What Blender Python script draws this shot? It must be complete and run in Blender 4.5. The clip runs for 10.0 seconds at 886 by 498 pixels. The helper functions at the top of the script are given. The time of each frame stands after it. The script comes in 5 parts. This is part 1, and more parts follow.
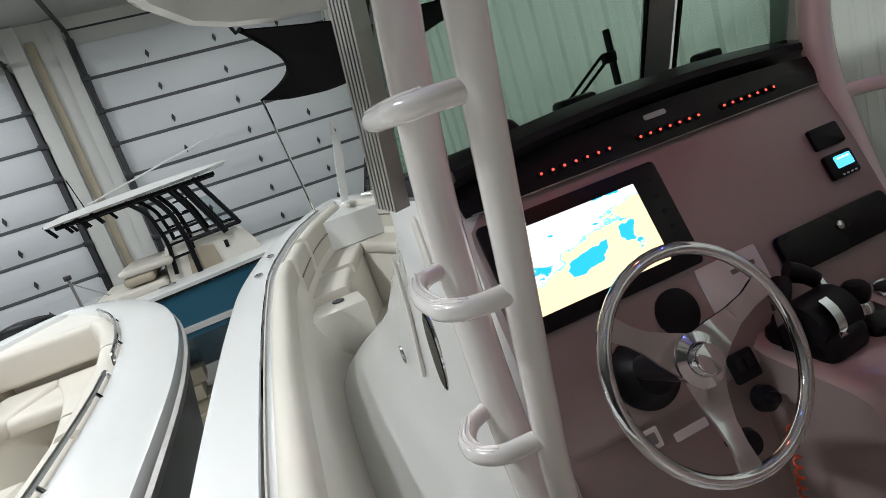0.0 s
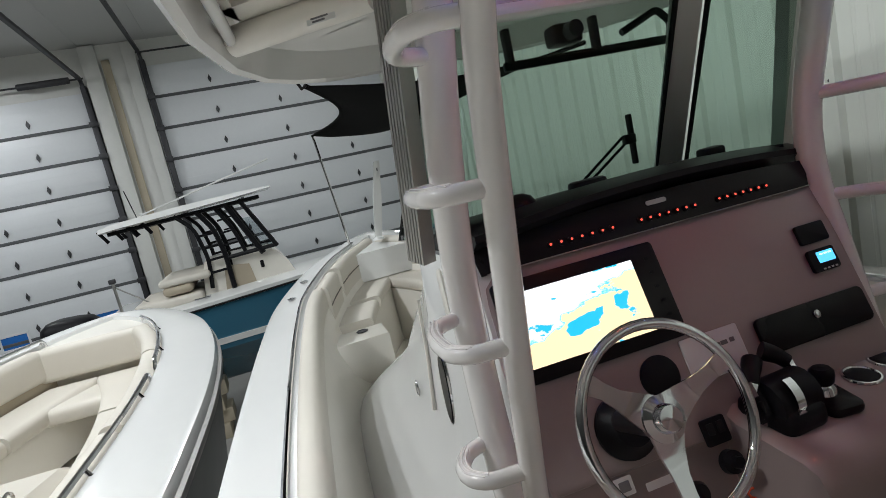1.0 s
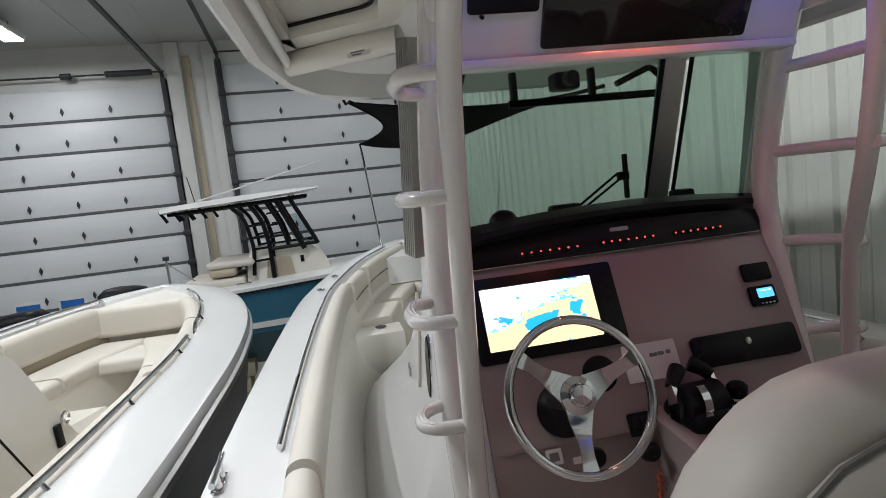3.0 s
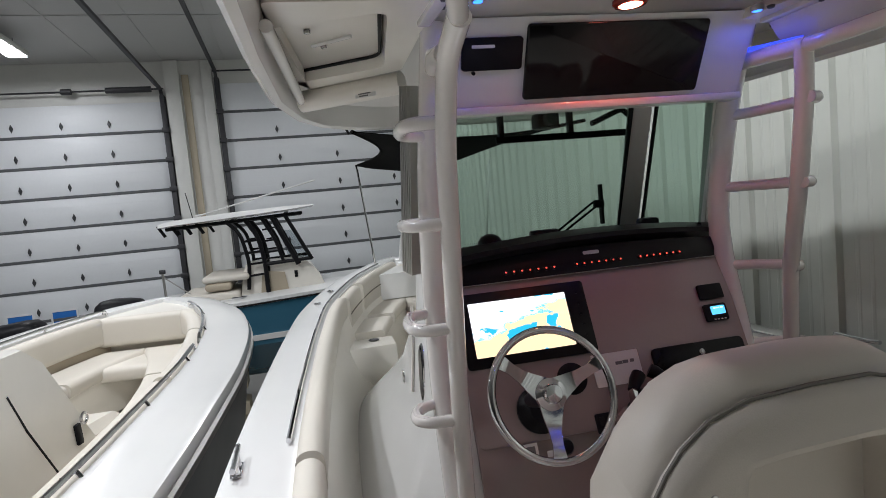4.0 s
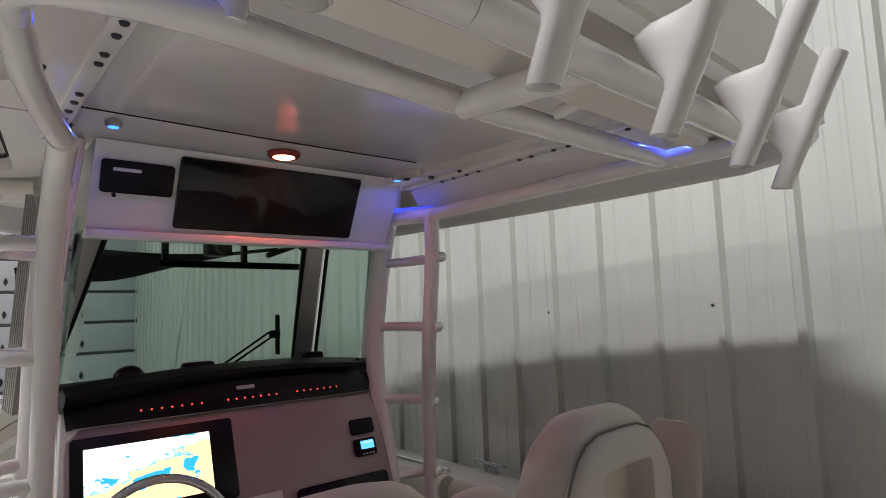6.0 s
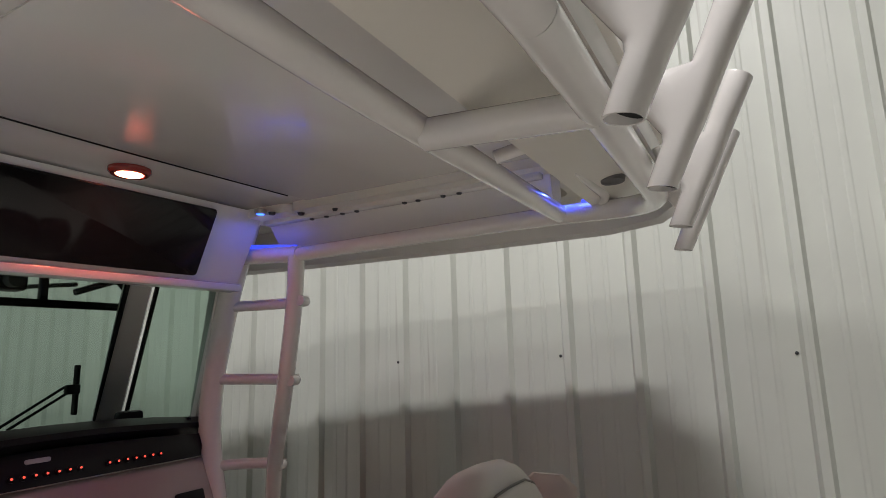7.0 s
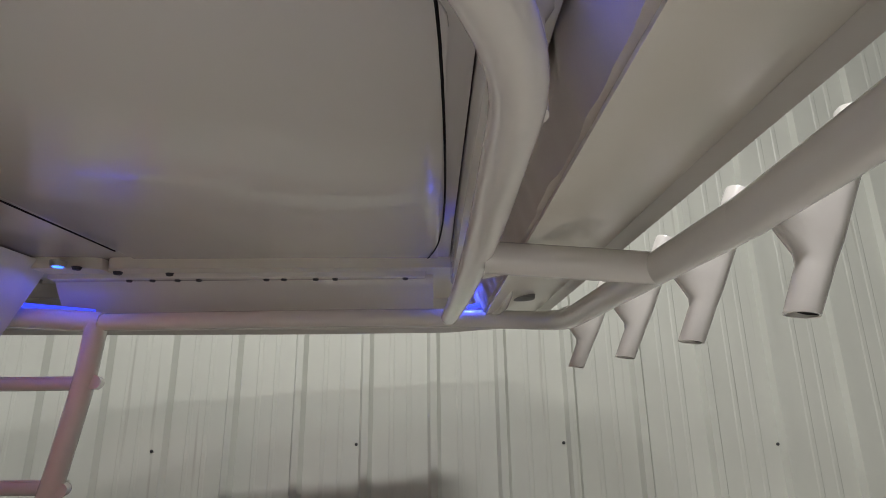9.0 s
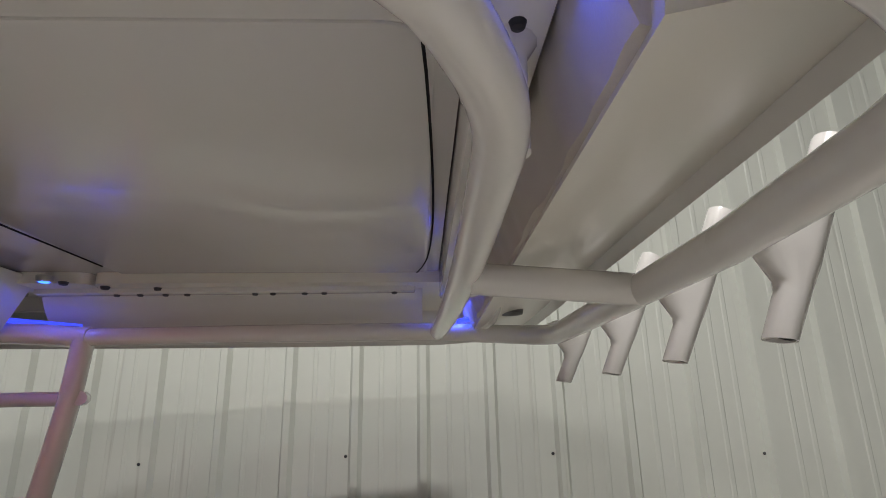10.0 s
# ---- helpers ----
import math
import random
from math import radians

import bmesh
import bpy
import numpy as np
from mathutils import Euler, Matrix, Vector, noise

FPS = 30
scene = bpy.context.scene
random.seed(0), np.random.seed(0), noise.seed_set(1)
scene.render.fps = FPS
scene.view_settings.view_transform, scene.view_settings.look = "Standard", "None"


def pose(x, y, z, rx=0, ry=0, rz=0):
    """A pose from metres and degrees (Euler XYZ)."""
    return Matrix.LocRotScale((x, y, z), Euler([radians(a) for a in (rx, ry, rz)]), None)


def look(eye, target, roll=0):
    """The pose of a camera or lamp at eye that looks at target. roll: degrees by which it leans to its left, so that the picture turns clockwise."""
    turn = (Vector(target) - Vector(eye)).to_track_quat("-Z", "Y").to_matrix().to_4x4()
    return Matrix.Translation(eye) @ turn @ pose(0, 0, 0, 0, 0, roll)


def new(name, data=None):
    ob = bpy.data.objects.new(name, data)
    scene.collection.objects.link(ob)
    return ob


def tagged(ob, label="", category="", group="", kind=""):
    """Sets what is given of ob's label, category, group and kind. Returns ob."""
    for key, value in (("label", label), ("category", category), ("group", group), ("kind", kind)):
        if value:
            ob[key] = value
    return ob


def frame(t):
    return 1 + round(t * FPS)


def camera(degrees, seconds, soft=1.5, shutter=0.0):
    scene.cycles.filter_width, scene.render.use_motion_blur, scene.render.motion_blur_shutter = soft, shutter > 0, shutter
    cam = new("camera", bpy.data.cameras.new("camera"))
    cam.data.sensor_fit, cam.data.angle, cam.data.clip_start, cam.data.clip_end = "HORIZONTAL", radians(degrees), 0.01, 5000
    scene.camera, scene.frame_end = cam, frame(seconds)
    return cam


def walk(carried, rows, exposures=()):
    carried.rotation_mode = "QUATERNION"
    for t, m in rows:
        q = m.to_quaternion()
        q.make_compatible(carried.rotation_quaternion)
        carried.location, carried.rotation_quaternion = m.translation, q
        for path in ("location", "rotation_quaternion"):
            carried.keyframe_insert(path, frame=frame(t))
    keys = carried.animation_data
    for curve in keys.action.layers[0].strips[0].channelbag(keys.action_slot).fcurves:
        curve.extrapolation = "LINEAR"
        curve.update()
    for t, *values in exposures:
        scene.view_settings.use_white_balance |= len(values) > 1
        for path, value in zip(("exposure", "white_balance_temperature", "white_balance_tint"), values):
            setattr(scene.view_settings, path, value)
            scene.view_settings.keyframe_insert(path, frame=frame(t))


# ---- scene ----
cam = camera(76.0, 10.0, soft=0.65)
PATH = [
    (0.0, (0.055, -0.321, 2.969), (0.697, 1.520, 2.524), -17.95),
    (0.5, (0.029, -0.381, 3.028), (0.632, 1.500, 2.715), -13.99),
    (1.0, (0.012, -0.538, 3.049), (0.605, 1.349, 2.753), -12.59),
    (1.5, (0.076, -0.613, 3.035), (0.623, 1.291, 2.758), -11.18),
    (2.0, (0.118, -0.739, 3.024), (0.583, 1.190, 2.774), -7.94),
    (3.5, (0.015, -1.047, 3.006), (0.491, 0.886, 2.818), -6.17),
    (4.0, (-0.015, -1.175, 3.042), (0.492, 0.754, 2.890), -5.46),
    (4.5, (0.004, -1.172, 3.037), (0.617, 0.731, 2.965), -4.47),
    (5.0, (0.107, -1.186, 3.052), (0.870, 0.663, 3.054), -3.80),
    (5.5, (0.180, -1.243, 3.054), (1.196, 0.477, 3.155), -2.71),
    (6.0, (0.209, -1.334, 3.079), (1.539, 0.146, 3.287), -1.90),
    (7.5, (0.124, -0.906, 3.120), (1.961, -0.228, 3.527), -1.36),
    (8.0, (0.085, -0.767, 3.163), (1.993, -0.397, 3.635), -1.04),
    (8.5, (0.040, -0.685, 3.181), (1.971, -0.587, 3.693), -0.83),
    (9.0, (0.042, -0.608, 3.195), (1.965, -0.658, 3.741), -0.81),
    (9.5, (0.025, -0.596, 3.207), (1.936, -0.755, 3.775), -0.83),
    (10.0, (0.027, -0.613, 3.215), (1.944, -0.696, 3.781), -1.12),
]
EXPOSURES = [(0.0, 0.22, 6300, 12), (0.6, 0.08, 6300, 12), (4.5, 0.08, 6300, 17), (6.3, 0.05, 6600, 19), (7.5, -0.1, 6750, 18), (10.0, -0.14, 6800, 17)]
walk(cam, [(t, look(eye, target, roll)) for t, eye, target, roll in PATH], EXPOSURES)

# ---- light ----
world = bpy.data.worlds.new("world")
scene.world = world
world.use_nodes = True
world.node_tree.nodes["Background"].inputs[0].default_value = (0.5, 0.55, 0.6, 1)
world.node_tree.nodes["Background"].inputs[1].default_value = 0.03

CEILING = 6.6
LAMPS = [(-0.28, -0.78, 112), (-1.5, 4.2, 86), (1.1, 8.6, 42), (-4.25, 9.85, 55), (-5.2, 5.2, 80), (-2.9, 1.3, 100), (-8.6, 6.0, 70)]


def lamp_light(x, y, z, power, size, colour, shape="RECTANGLE", size_y=1.2):
    data = bpy.data.lights.new("ceiling_light_source", "AREA")
    data.shape, data.size, data.size_y = shape, size, size_y
    data.energy, data.color = power, colour
    ob = new("ceiling_light_source", data)
    ob.location = (x, y, z)
    return ob


def down_light(name, p, power, colour, size):
    """A small round lamp that shines downwards from its lens."""
    data = bpy.data.lights.new(name, "AREA")
    data.shape, data.size = "DISK", size
    data.energy, data.color = power, colour
    ob = new(name, data)
    ob.location = p
    return ob


for lx, ly, watts in LAMPS:
    lamp_light(lx, ly, CEILING - 0.32, watts, 0.16, (0.95, 1.0, 0.99), size_y=0.7)

# ---- materials ----
def mat(name, colour, rough=0.5, metal=0.0, vary=0.06, grain=30.0, stain=1.5, bump=0.0, coat=0.0, emit=None, power=0.0, spread=0.0, rvar=0.1, spec=0.5):
    """Principled material with variation at two scales, relief and gloss that wears unevenly."""
    m = bpy.data.materials.new(name)
    m.use_nodes = True
    nt = m.node_tree
    b = nt.nodes["Principled BSDF"]
    b.inputs["Roughness"].default_value = rough
    b.inputs["Metallic"].default_value = metal
    b.inputs["Coat Weight"].default_value = coat
    b.inputs["Specular IOR Level"].default_value = spec
    b.inputs["Coat Roughness"].default_value = 0.06
    geo = nt.nodes.new("ShaderNodeNewGeometry")
    n1 = nt.nodes.new("ShaderNodeTexNoise")
    n1.inputs["Scale"].default_value, n1.inputs["Detail"].default_value = stain, 5
    n2 = nt.nodes.new("ShaderNodeTexNoise")
    n2.inputs["Scale"].default_value, n2.inputs["Detail"].default_value = grain, 3
    for n in (n1, n2):
        nt.links.new(geo.outputs["Position"], n.inputs["Vector"])
    add = nt.nodes.new("ShaderNodeMath")
    add.operation = "MULTIPLY_ADD"
    add.inputs[1].default_value = 0.35
    nt.links.new(n2.outputs["Fac"], add.inputs[0])
    nt.links.new(n1.outputs["Fac"], add.inputs[2])
    ramp = nt.nodes.new("ShaderNodeMapRange")
    ramp.inputs["From Min"].default_value, ramp.inputs["From Max"].default_value = 0.4, 0.95
    ramp.inputs["To Min"].default_value, ramp.inputs["To Max"].default_value = 1 - vary, 1 + vary * 0.6
    nt.links.new(add.outputs[0], ramp.inputs["Value"])
    value = ramp.outputs["Result"]
    if spread:
        info = nt.nodes.new("ShaderNodeObjectInfo")
        r2 = nt.nodes.new("ShaderNodeMapRange")
        r2.inputs["To Min"].default_value, r2.inputs["To Max"].default_value = 1 - spread, 1 + spread
        nt.links.new(info.outputs["Random"], r2.inputs["Value"])
        mul = nt.nodes.new("ShaderNodeMath")
        mul.operation = "MULTIPLY"
        nt.links.new(value, mul.inputs[0])
        nt.links.new(r2.outputs["Result"], mul.inputs[1])
        value = mul.outputs[0]
    mix = nt.nodes.new("ShaderNodeVectorMath")
    mix.operation = "SCALE"
    mix.inputs[0].default_value = colour
    nt.links.new(value, mix.inputs["Scale"])
    nt.links.new(mix.outputs[0], b.inputs["Base Color"])
    r3 = nt.nodes.new("ShaderNodeMapRange")
    r3.inputs["From Min"].default_value, r3.inputs["From Max"].default_value = 0.3, 0.7
    r3.inputs["To Min"].default_value, r3.inputs["To Max"].default_value = max(0.02, rough * (1 - rvar)), min(1, rough * (1 + rvar))
    nt.links.new(n1.outputs["Fac"], r3.inputs["Value"])
    nt.links.new(r3.outputs["Result"], b.inputs["Roughness"])
    if bump:
        bp = nt.nodes.new("ShaderNodeBump")
        bp.inputs["Strength"].default_value, bp.inputs["Distance"].default_value = bump, 0.003
        nt.links.new(n2.outputs["Fac"], bp.inputs["Height"])
        nt.links.new(bp.outputs["Normal"], b.inputs["Normal"])
    if emit:
        b.inputs["Emission Color"].default_value = (*emit, 1)
        b.inputs["Emission Strength"].default_value = power
    return m


def glass(name, tint, gloss=0.06):
    m = bpy.data.materials.new(name)
    m.use_nodes = True
    nt = m.node_tree
    nt.nodes.remove(nt.nodes["Principled BSDF"])
    tr = nt.nodes.new("ShaderNodeBsdfTransparent")
    tr.inputs["Color"].default_value = (*tint, 1)
    gl = nt.nodes.new("ShaderNodeBsdfGlossy")
    gl.inputs["Roughness"].default_value = 0.02
    lw = nt.nodes.new("ShaderNodeLayerWeight")
    lw.inputs["Blend"].default_value = 0.5
    pw = nt.nodes.new("ShaderNodeMath")
    pw.operation = "POWER"
    pw.inputs[1].default_value = 4.0
    nt.links.new(lw.outputs["Facing"], pw.inputs[0])
    fr = nt.nodes.new("ShaderNodeMath")
    fr.operation = "MULTIPLY_ADD"
    fr.inputs[1].default_value, fr.inputs[2].default_value = 0.5, 0.03
    nt.links.new(pw.outputs[0], fr.inputs[0])
    mx = nt.nodes.new("ShaderNodeMixShader")
    nt.links.new(fr.outputs[0], mx.inputs[0])
    nt.links.new(tr.outputs[0], mx.inputs[1])
    nt.links.new(gl.outputs[0], mx.inputs[2])
    nt.links.new(mx.outputs[0], nt.nodes["Material Output"].inputs["Surface"])
    return m


GELCOAT = mat("white_gelcoat", (0.75, 0.75, 0.735), 0.22, vary=0.03, coat=0.5, stain=0.9, grain=8)
CREAM = mat("cream_gelcoat", (0.78, 0.745, 0.675), 0.3, vary=0.05, coat=0.3, stain=1.2, grain=12)
UNDER = mat("hardtop_gelcoat", (0.77, 0.75, 0.715), 0.22, vary=0.03, coat=0.45, stain=0.9, grain=9, rvar=0.03)
DASH = mat("dash_gelcoat", (0.32, 0.255, 0.245), 0.36, vary=0.05, coat=0.2, stain=2.5, grain=60)
PIPE = mat("white_powder_coat", (0.80, 0.77, 0.74), 0.2, vary=0.04, coat=0.6, stain=3, grain=60, bump=0.02)
VINYL = mat("cream_vinyl", (0.64, 0.60, 0.53), 0.5, vary=0.06, stain=2.5, grain=350, bump=0.12)
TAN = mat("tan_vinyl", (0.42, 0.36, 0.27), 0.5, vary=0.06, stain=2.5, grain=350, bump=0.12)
SEATV = mat("grey_cream_vinyl", (0.62, 0.57, 0.51), 0.45, vary=0.06, stain=2.5, grain=400, bump=0.12)
PIPING = mat("dark_piping", (0.16, 0.145, 0.125), 0.6)
BLACK = mat("black_plastic", (0.008, 0.008, 0.010), 0.42, vary=0.2, grain=200, bump=0.03, spec=0.16)
BLACKS = mat("black_satin_panel", (0.007, 0.006, 0.007), 0.3, vary=0.25, stain=4, grain=90, spec=0.2)
SCREENOFF = mat("dark_screen_glass", (0.004, 0.004, 0.005), 0.08, vary=0.2, coat=0.1, spec=0.3)
RUBBER = mat("black_rubber", (0.012, 0.012, 0.012), 0.7, vary=0.2, grain=200, spec=0.25)
CHROME = mat("polished_steel", (0.66, 0.66, 0.68), 0.07, metal=1.0, vary=0.05, rvar=0.4)
ALU = mat("brushed_aluminium", (0.50, 0.49, 0.47), 0.38, metal=0.85, vary=0.1, grain=120)
STEELD = mat("dark_track_steel", (0.06, 0.06, 0.065), 0.5, metal=0.5, vary=0.25, stain=3)
DOORW = mat("white_door_panel", (0.72, 0.74, 0.76), 0.42, vary=0.05, stain=0.6, grain=18, bump=0.05, spread=0.03)
GASKET = mat("door_joint_grey", (0.10, 0.105, 0.11), 0.7, vary=0.2)
CEILM = mat("ceiling_sheet", (0.50, 0.50, 0.49), 0.6, vary=0.06, stain=0.5)
WALLW = mat("white_wall_lining", (0.70, 0.70, 0.67), 0.5, vary=0.07, stain=0.7, grain=14)
GREYWALL = mat("grey_block_wall", (0.22, 0.22, 0.215), 0.8, vary=0.12, stain=0.7, grain=20)
CONC = mat("concrete_floor", (0.34, 0.335, 0.315), 0.65, vary=0.25, stain=0.8, grain=25, bump=0.1)
BLUEH = mat("teal_blue_hull", (0.035, 0.13, 0.20), 0.2, vary=0.06, coat=0.6, stain=1.0)
NAVY = mat("navy_hull", (0.006, 0.009, 0.022), 0.32, vary=0.1, coat=0.1, spec=0.25)
NAVYSIGN = mat("navy_sign_enamel", (0.010, 0.022, 0.075), 0.35, vary=0.1)
BLUEPANE = mat("dusk_blue_pane", (0.03, 0.16, 0.50), 0.25, vary=0.12)
SHADE = mat("black_shade_cloth", (0.005, 0.005, 0.005), 0.95, vary=0.3, grain=400, bump=0.2, spec=0.05)
WOOD = mat("raw_timber", (0.46, 0.40, 0.30), 0.7, vary=0.15, stain=3, grain=60)
ORANGE = mat("orange_cord", (0.65, 0.08, 0.02), 0.5)
LABEL = mat("white_label", (0.7, 0.7, 0.68), 0.5)
INK = mat("grey_print", (0.16, 0.16, 0.16), 0.6)
REDLED = mat("red_led", (0.3, 0.02, 0.01), 0.3, emit=(1.0, 0.10, 0.06), power=1.3)
REDLAMP = mat("red_lamp_lens", (0.8, 0.2, 0.1), 0.3, emit=(1.0, 0.20, 0.12), power=22.0)
REDRING = mat("red_lamp_ring", (0.30, 0.03, 0.02), 0.25, vary=0.1, coat=0.3)
BLUELED = mat("blue_led", (0.05, 0.1, 0.8), 0.3, emit=(0.02, 0.13, 1.0), power=5.0)
BLUEGLOW = mat("blue_pipe_glow", (0.05, 0.1, 0.8), 0.3, emit=(0.03, 0.06, 1.0), power=1.6)
WHITELAMP = mat("lamp_diffuser", (0.9, 0.9, 0.9), 0.4, emit=(1.0, 0.97, 0.92), power=9.0)
GAUGEBLUE = mat("gauge_screen", (0.05, 0.3, 0.5), 0.3, emit=(0.10, 0.55, 0.95), power=1.3)
GAUGEWHITE = mat("gauge_figures", (0.6, 0.7, 0.8), 0.3, emit=(0.7, 0.9, 1.0), power=1.2)
GLASS = glass("green_tinted_glass", (0.72, 0.82, 0.77))
CLEAR = glass("clear_acrylic", (0.80, 0.84, 0.86))


def chart_material():
    """Chart picture on a lit display: pale water, sand-coloured land, deeper blue basin."""
    m = bpy.data.materials.new("lit_chart")
    m.use_nodes = True
    nt = m.node_tree
    b = nt.nodes["Principled BSDF"]
    b.inputs["Base Color"].default_value = (0.02, 0.02, 0.02, 1)
    b.inputs["Roughness"].default_value = 0.15
    tc = nt.nodes.new("ShaderNodeTexCoord")
    mp = nt.nodes.new("ShaderNodeMapping")
    mp.inputs["Rotation"].default_value = (0, 0, radians(-24))
    mp.inputs["Scale"].default_value = (11.0, 21.0, 1)
    mp.inputs["Location"].default_value = (0.35, 0.15, 0)
    nz = nt.nodes.new("ShaderNodeTexNoise")
    nz.inputs["Scale"].default_value, nz.inputs["Detail"].default_value = 0.9, 7
    nz.inputs["Roughness"].default_value = 0.5
    nt.links.new(tc.outputs["Object"], mp.inputs["Vector"])
    nt.links.new(mp.outputs["Vector"], nz.inputs["Vector"])
    wide = nt.nodes.new("ShaderNodeMath")
    wide.operation = "MULTIPLY_ADD"
    wide.inputs[1].default_value, wide.inputs[2].default_value = 1.7, -0.35
    nt.links.new(nz.outputs["Fac"], wide.inputs[0])
    sep = nt.nodes.new("ShaderNodeSeparateXYZ")
    nt.links.new(tc.outputs["Object"], sep.inputs[0])
    # the basin: an ellipse about the display's middle, the open water above it
    m1 = nt.nodes.new("ShaderNodeVectorMath")
    m1.operation = "LENGTH"
    mp2 = nt.nodes.new("ShaderNodeMapping")
    mp2.vector_type = "TEXTURE"
    mp2.inputs["Location"].default_value = (-0.012, -0.022, 0)
    mp2.inputs["Rotation"].default_value = (0, 0, radians(17))
    mp2.inputs["Scale"].default_value = (0.105, 0.036, 1)
    nt.links.new(tc.outputs["Object"], mp2.inputs["Vector"])
    nt.links.new(mp2.outputs["Vector"], m1.inputs[0])
    basin = nt.nodes.new("ShaderNodeMath")
    basin.operation = "MULTIPLY_ADD"
    basin.inputs[1].default_value, basin.inputs[2].default_value = -0.75, 0.52
    nt.links.new(m1.outputs["Value"], basin.inputs[0])
    clampb = nt.nodes.new("ShaderNodeClamp")
    clampb.inputs["Min"].default_value, clampb.inputs["Max"].default_value = -0.10, 0.6
    nt.links.new(basin.outputs[0], clampb.inputs["Value"])
    # height over the slanted shore line
    shore = nt.nodes.new("ShaderNodeMath")
    shore.operation = "MULTIPLY_ADD"
    shore.inputs[1].default_value = -0.32
    nt.links.new(sep.outputs["X"], shore.inputs[0])
    nt.links.new(sep.outputs["Y"], shore.inputs[2])
    north = nt.nodes.new("ShaderNodeMath")
    north.operation = "MULTIPLY"
    north.inputs[1].default_value = 9.0
    nt.links.new(shore.outputs[0], north.inputs[0])
    cl2 = nt.nodes.new("ShaderNodeClamp")
    cl2.inputs["Min"].default_value, cl2.inputs["Max"].default_value = -0.05, 0.5
    nt.links.new(north.outputs[0], cl2.inputs["Value"])
    # north sea is white, basin cyan
    h1 = nt.nodes.new("ShaderNodeMath")
    nt.links.new(wide.outputs[0], h1.inputs[0])
    nt.links.new(cl2.outputs[0], h1.inputs[1])
    r1 = nt.nodes.new("ShaderNodeValToRGB")
    r1.color_ramp.interpolation = "LINEAR"
    e = r1.color_ramp.elements
    e[0].position, e[0].color = 0.60, (1.0, 0.80, 0.46, 1)
    e[1].position, e[1].color = 0.64, (0.10, 0.66, 0.90, 1)
    x1 = e.new(0.67)
    x1.color = (0.55, 0.90, 0.98, 1)
    x2 = e.new(0.72)
    x2.color = (0.97, 0.99, 1.0, 1)
    nt.links.new(h1.outputs[0], r1.inputs["Fac"])
    h2 = nt.nodes.new("ShaderNodeMath")
    nt.links.new(wide.outputs[0], h2.inputs[0])
    nt.links.new(clampb.outputs[0], h2.inputs[1])
    r2 = nt.nodes.new("ShaderNodeMapRange")
    r2.inputs["From Min"].default_value, r2.inputs["From Max"].default_value = 0.56, 0.60
    nt.links.new(h2.outputs[0], r2.inputs["Value"])
    mix = nt.nodes.new("ShaderNodeMix")
    mix.data_type = "RGBA"
    mix.inputs["B"].default_value = (0.02, 0.50, 0.80, 1)
    nt.links.new(r2.outputs["Result"], mix.inputs["Factor"])
    nt.links.new(r1.outputs["Color"], mix.inputs["A"])
    nt.links.new(mix.outputs["Result"], b.inputs["Emission Color"])
    b.inputs["Emission Strength"].default_value = 1.25
    return m


CHART = chart_material()

# ---- building helpers ----
def smooth(bm, angle=40):
    lim = radians(angle)
    for f in bm.faces:
        f.smooth = True
    for e in bm.edges:
        if len(e.link_faces) == 2 and e.calc_face_angle(0) > lim:
            e.smooth = False


def mesh_of(bm, name, material, angle=40):
    bmesh.ops.recalc_face_normals(bm, faces=bm.faces)
    smooth(bm, angle)
    me = bpy.data.meshes.new(name)
    bm.to_mesh(me)
    bm.free()
    me.materials.append(material)
    return me


def world_of(ob):
    return ob.matrix_basis if ob.parent is None else world_of(ob.parent) @ ob.matrix_parent_inverse @ ob.matrix_basis


def part(name, bm, material, parent=None, label="", m=None, angle=40):
    """One mesh object, under a thing or under a part; m: its pose in the world."""
    ob = new(name, mesh_of(bm, name, material, angle))
    if m is not None:
        ob.matrix_basis = m
    if parent is not None:
        ob.parent = parent
        ob.matrix_parent_inverse = world_of(parent).inverted()
    if label:
        ob["label"] = label
    return ob


def thing(name, label, category, group="", kind=""):
    return tagged(new(name), label, category, group, kind)


def box(x0, x1, y0, y1, z0, z1, bevel=0.0, seg=2, bm=None):
    bm2 = bmesh.new()
    v = [bm2.verts.new((x, y, z)) for z in (z0, z1) for x, y in ((x0, y0), (x1, y0), (x1, y1), (x0, y1))]
    for q in ((3, 2, 1, 0), (4, 5, 6, 7), (0, 1, 5, 4), (1, 2, 6, 5), (2, 3, 7, 6), (3, 0, 4, 7)):
        bm2.faces.new([v[i] for i in q])
    if bevel:
        bmesh.ops.bevel(bm2, geom=bm2.edges[:], offset=bevel, segments=seg, profile=0.5, affect="EDGES")
    return bm2 if bm is None else joined(bm, bm2)


def joined(bm, other):
    me = bpy.data.meshes.new("joint")
    other.to_mesh(me)
    other.free()
    bm.from_mesh(me)
    bpy.data.meshes.remove(me)
    return bm


def loft(rings, closed=True, caps=True):
    """Skin over rings of equally many points."""
    bm = bmesh.new()
    vs = [[bm.verts.new(p) for p in r] for r in rings]
    n = len(rings[0])
    for a, b in zip(vs, vs[1:]):
        for i in range(n if closed else n - 1):
            j = (i + 1) % n
            try:
                bm.faces.new((a[i], a[j], b[j], b[i]))
            except ValueError:
                pass
    if caps and closed:
        bm.faces.new(vs[0][::-1])
        bm.faces.new(vs[-1])
    return bm


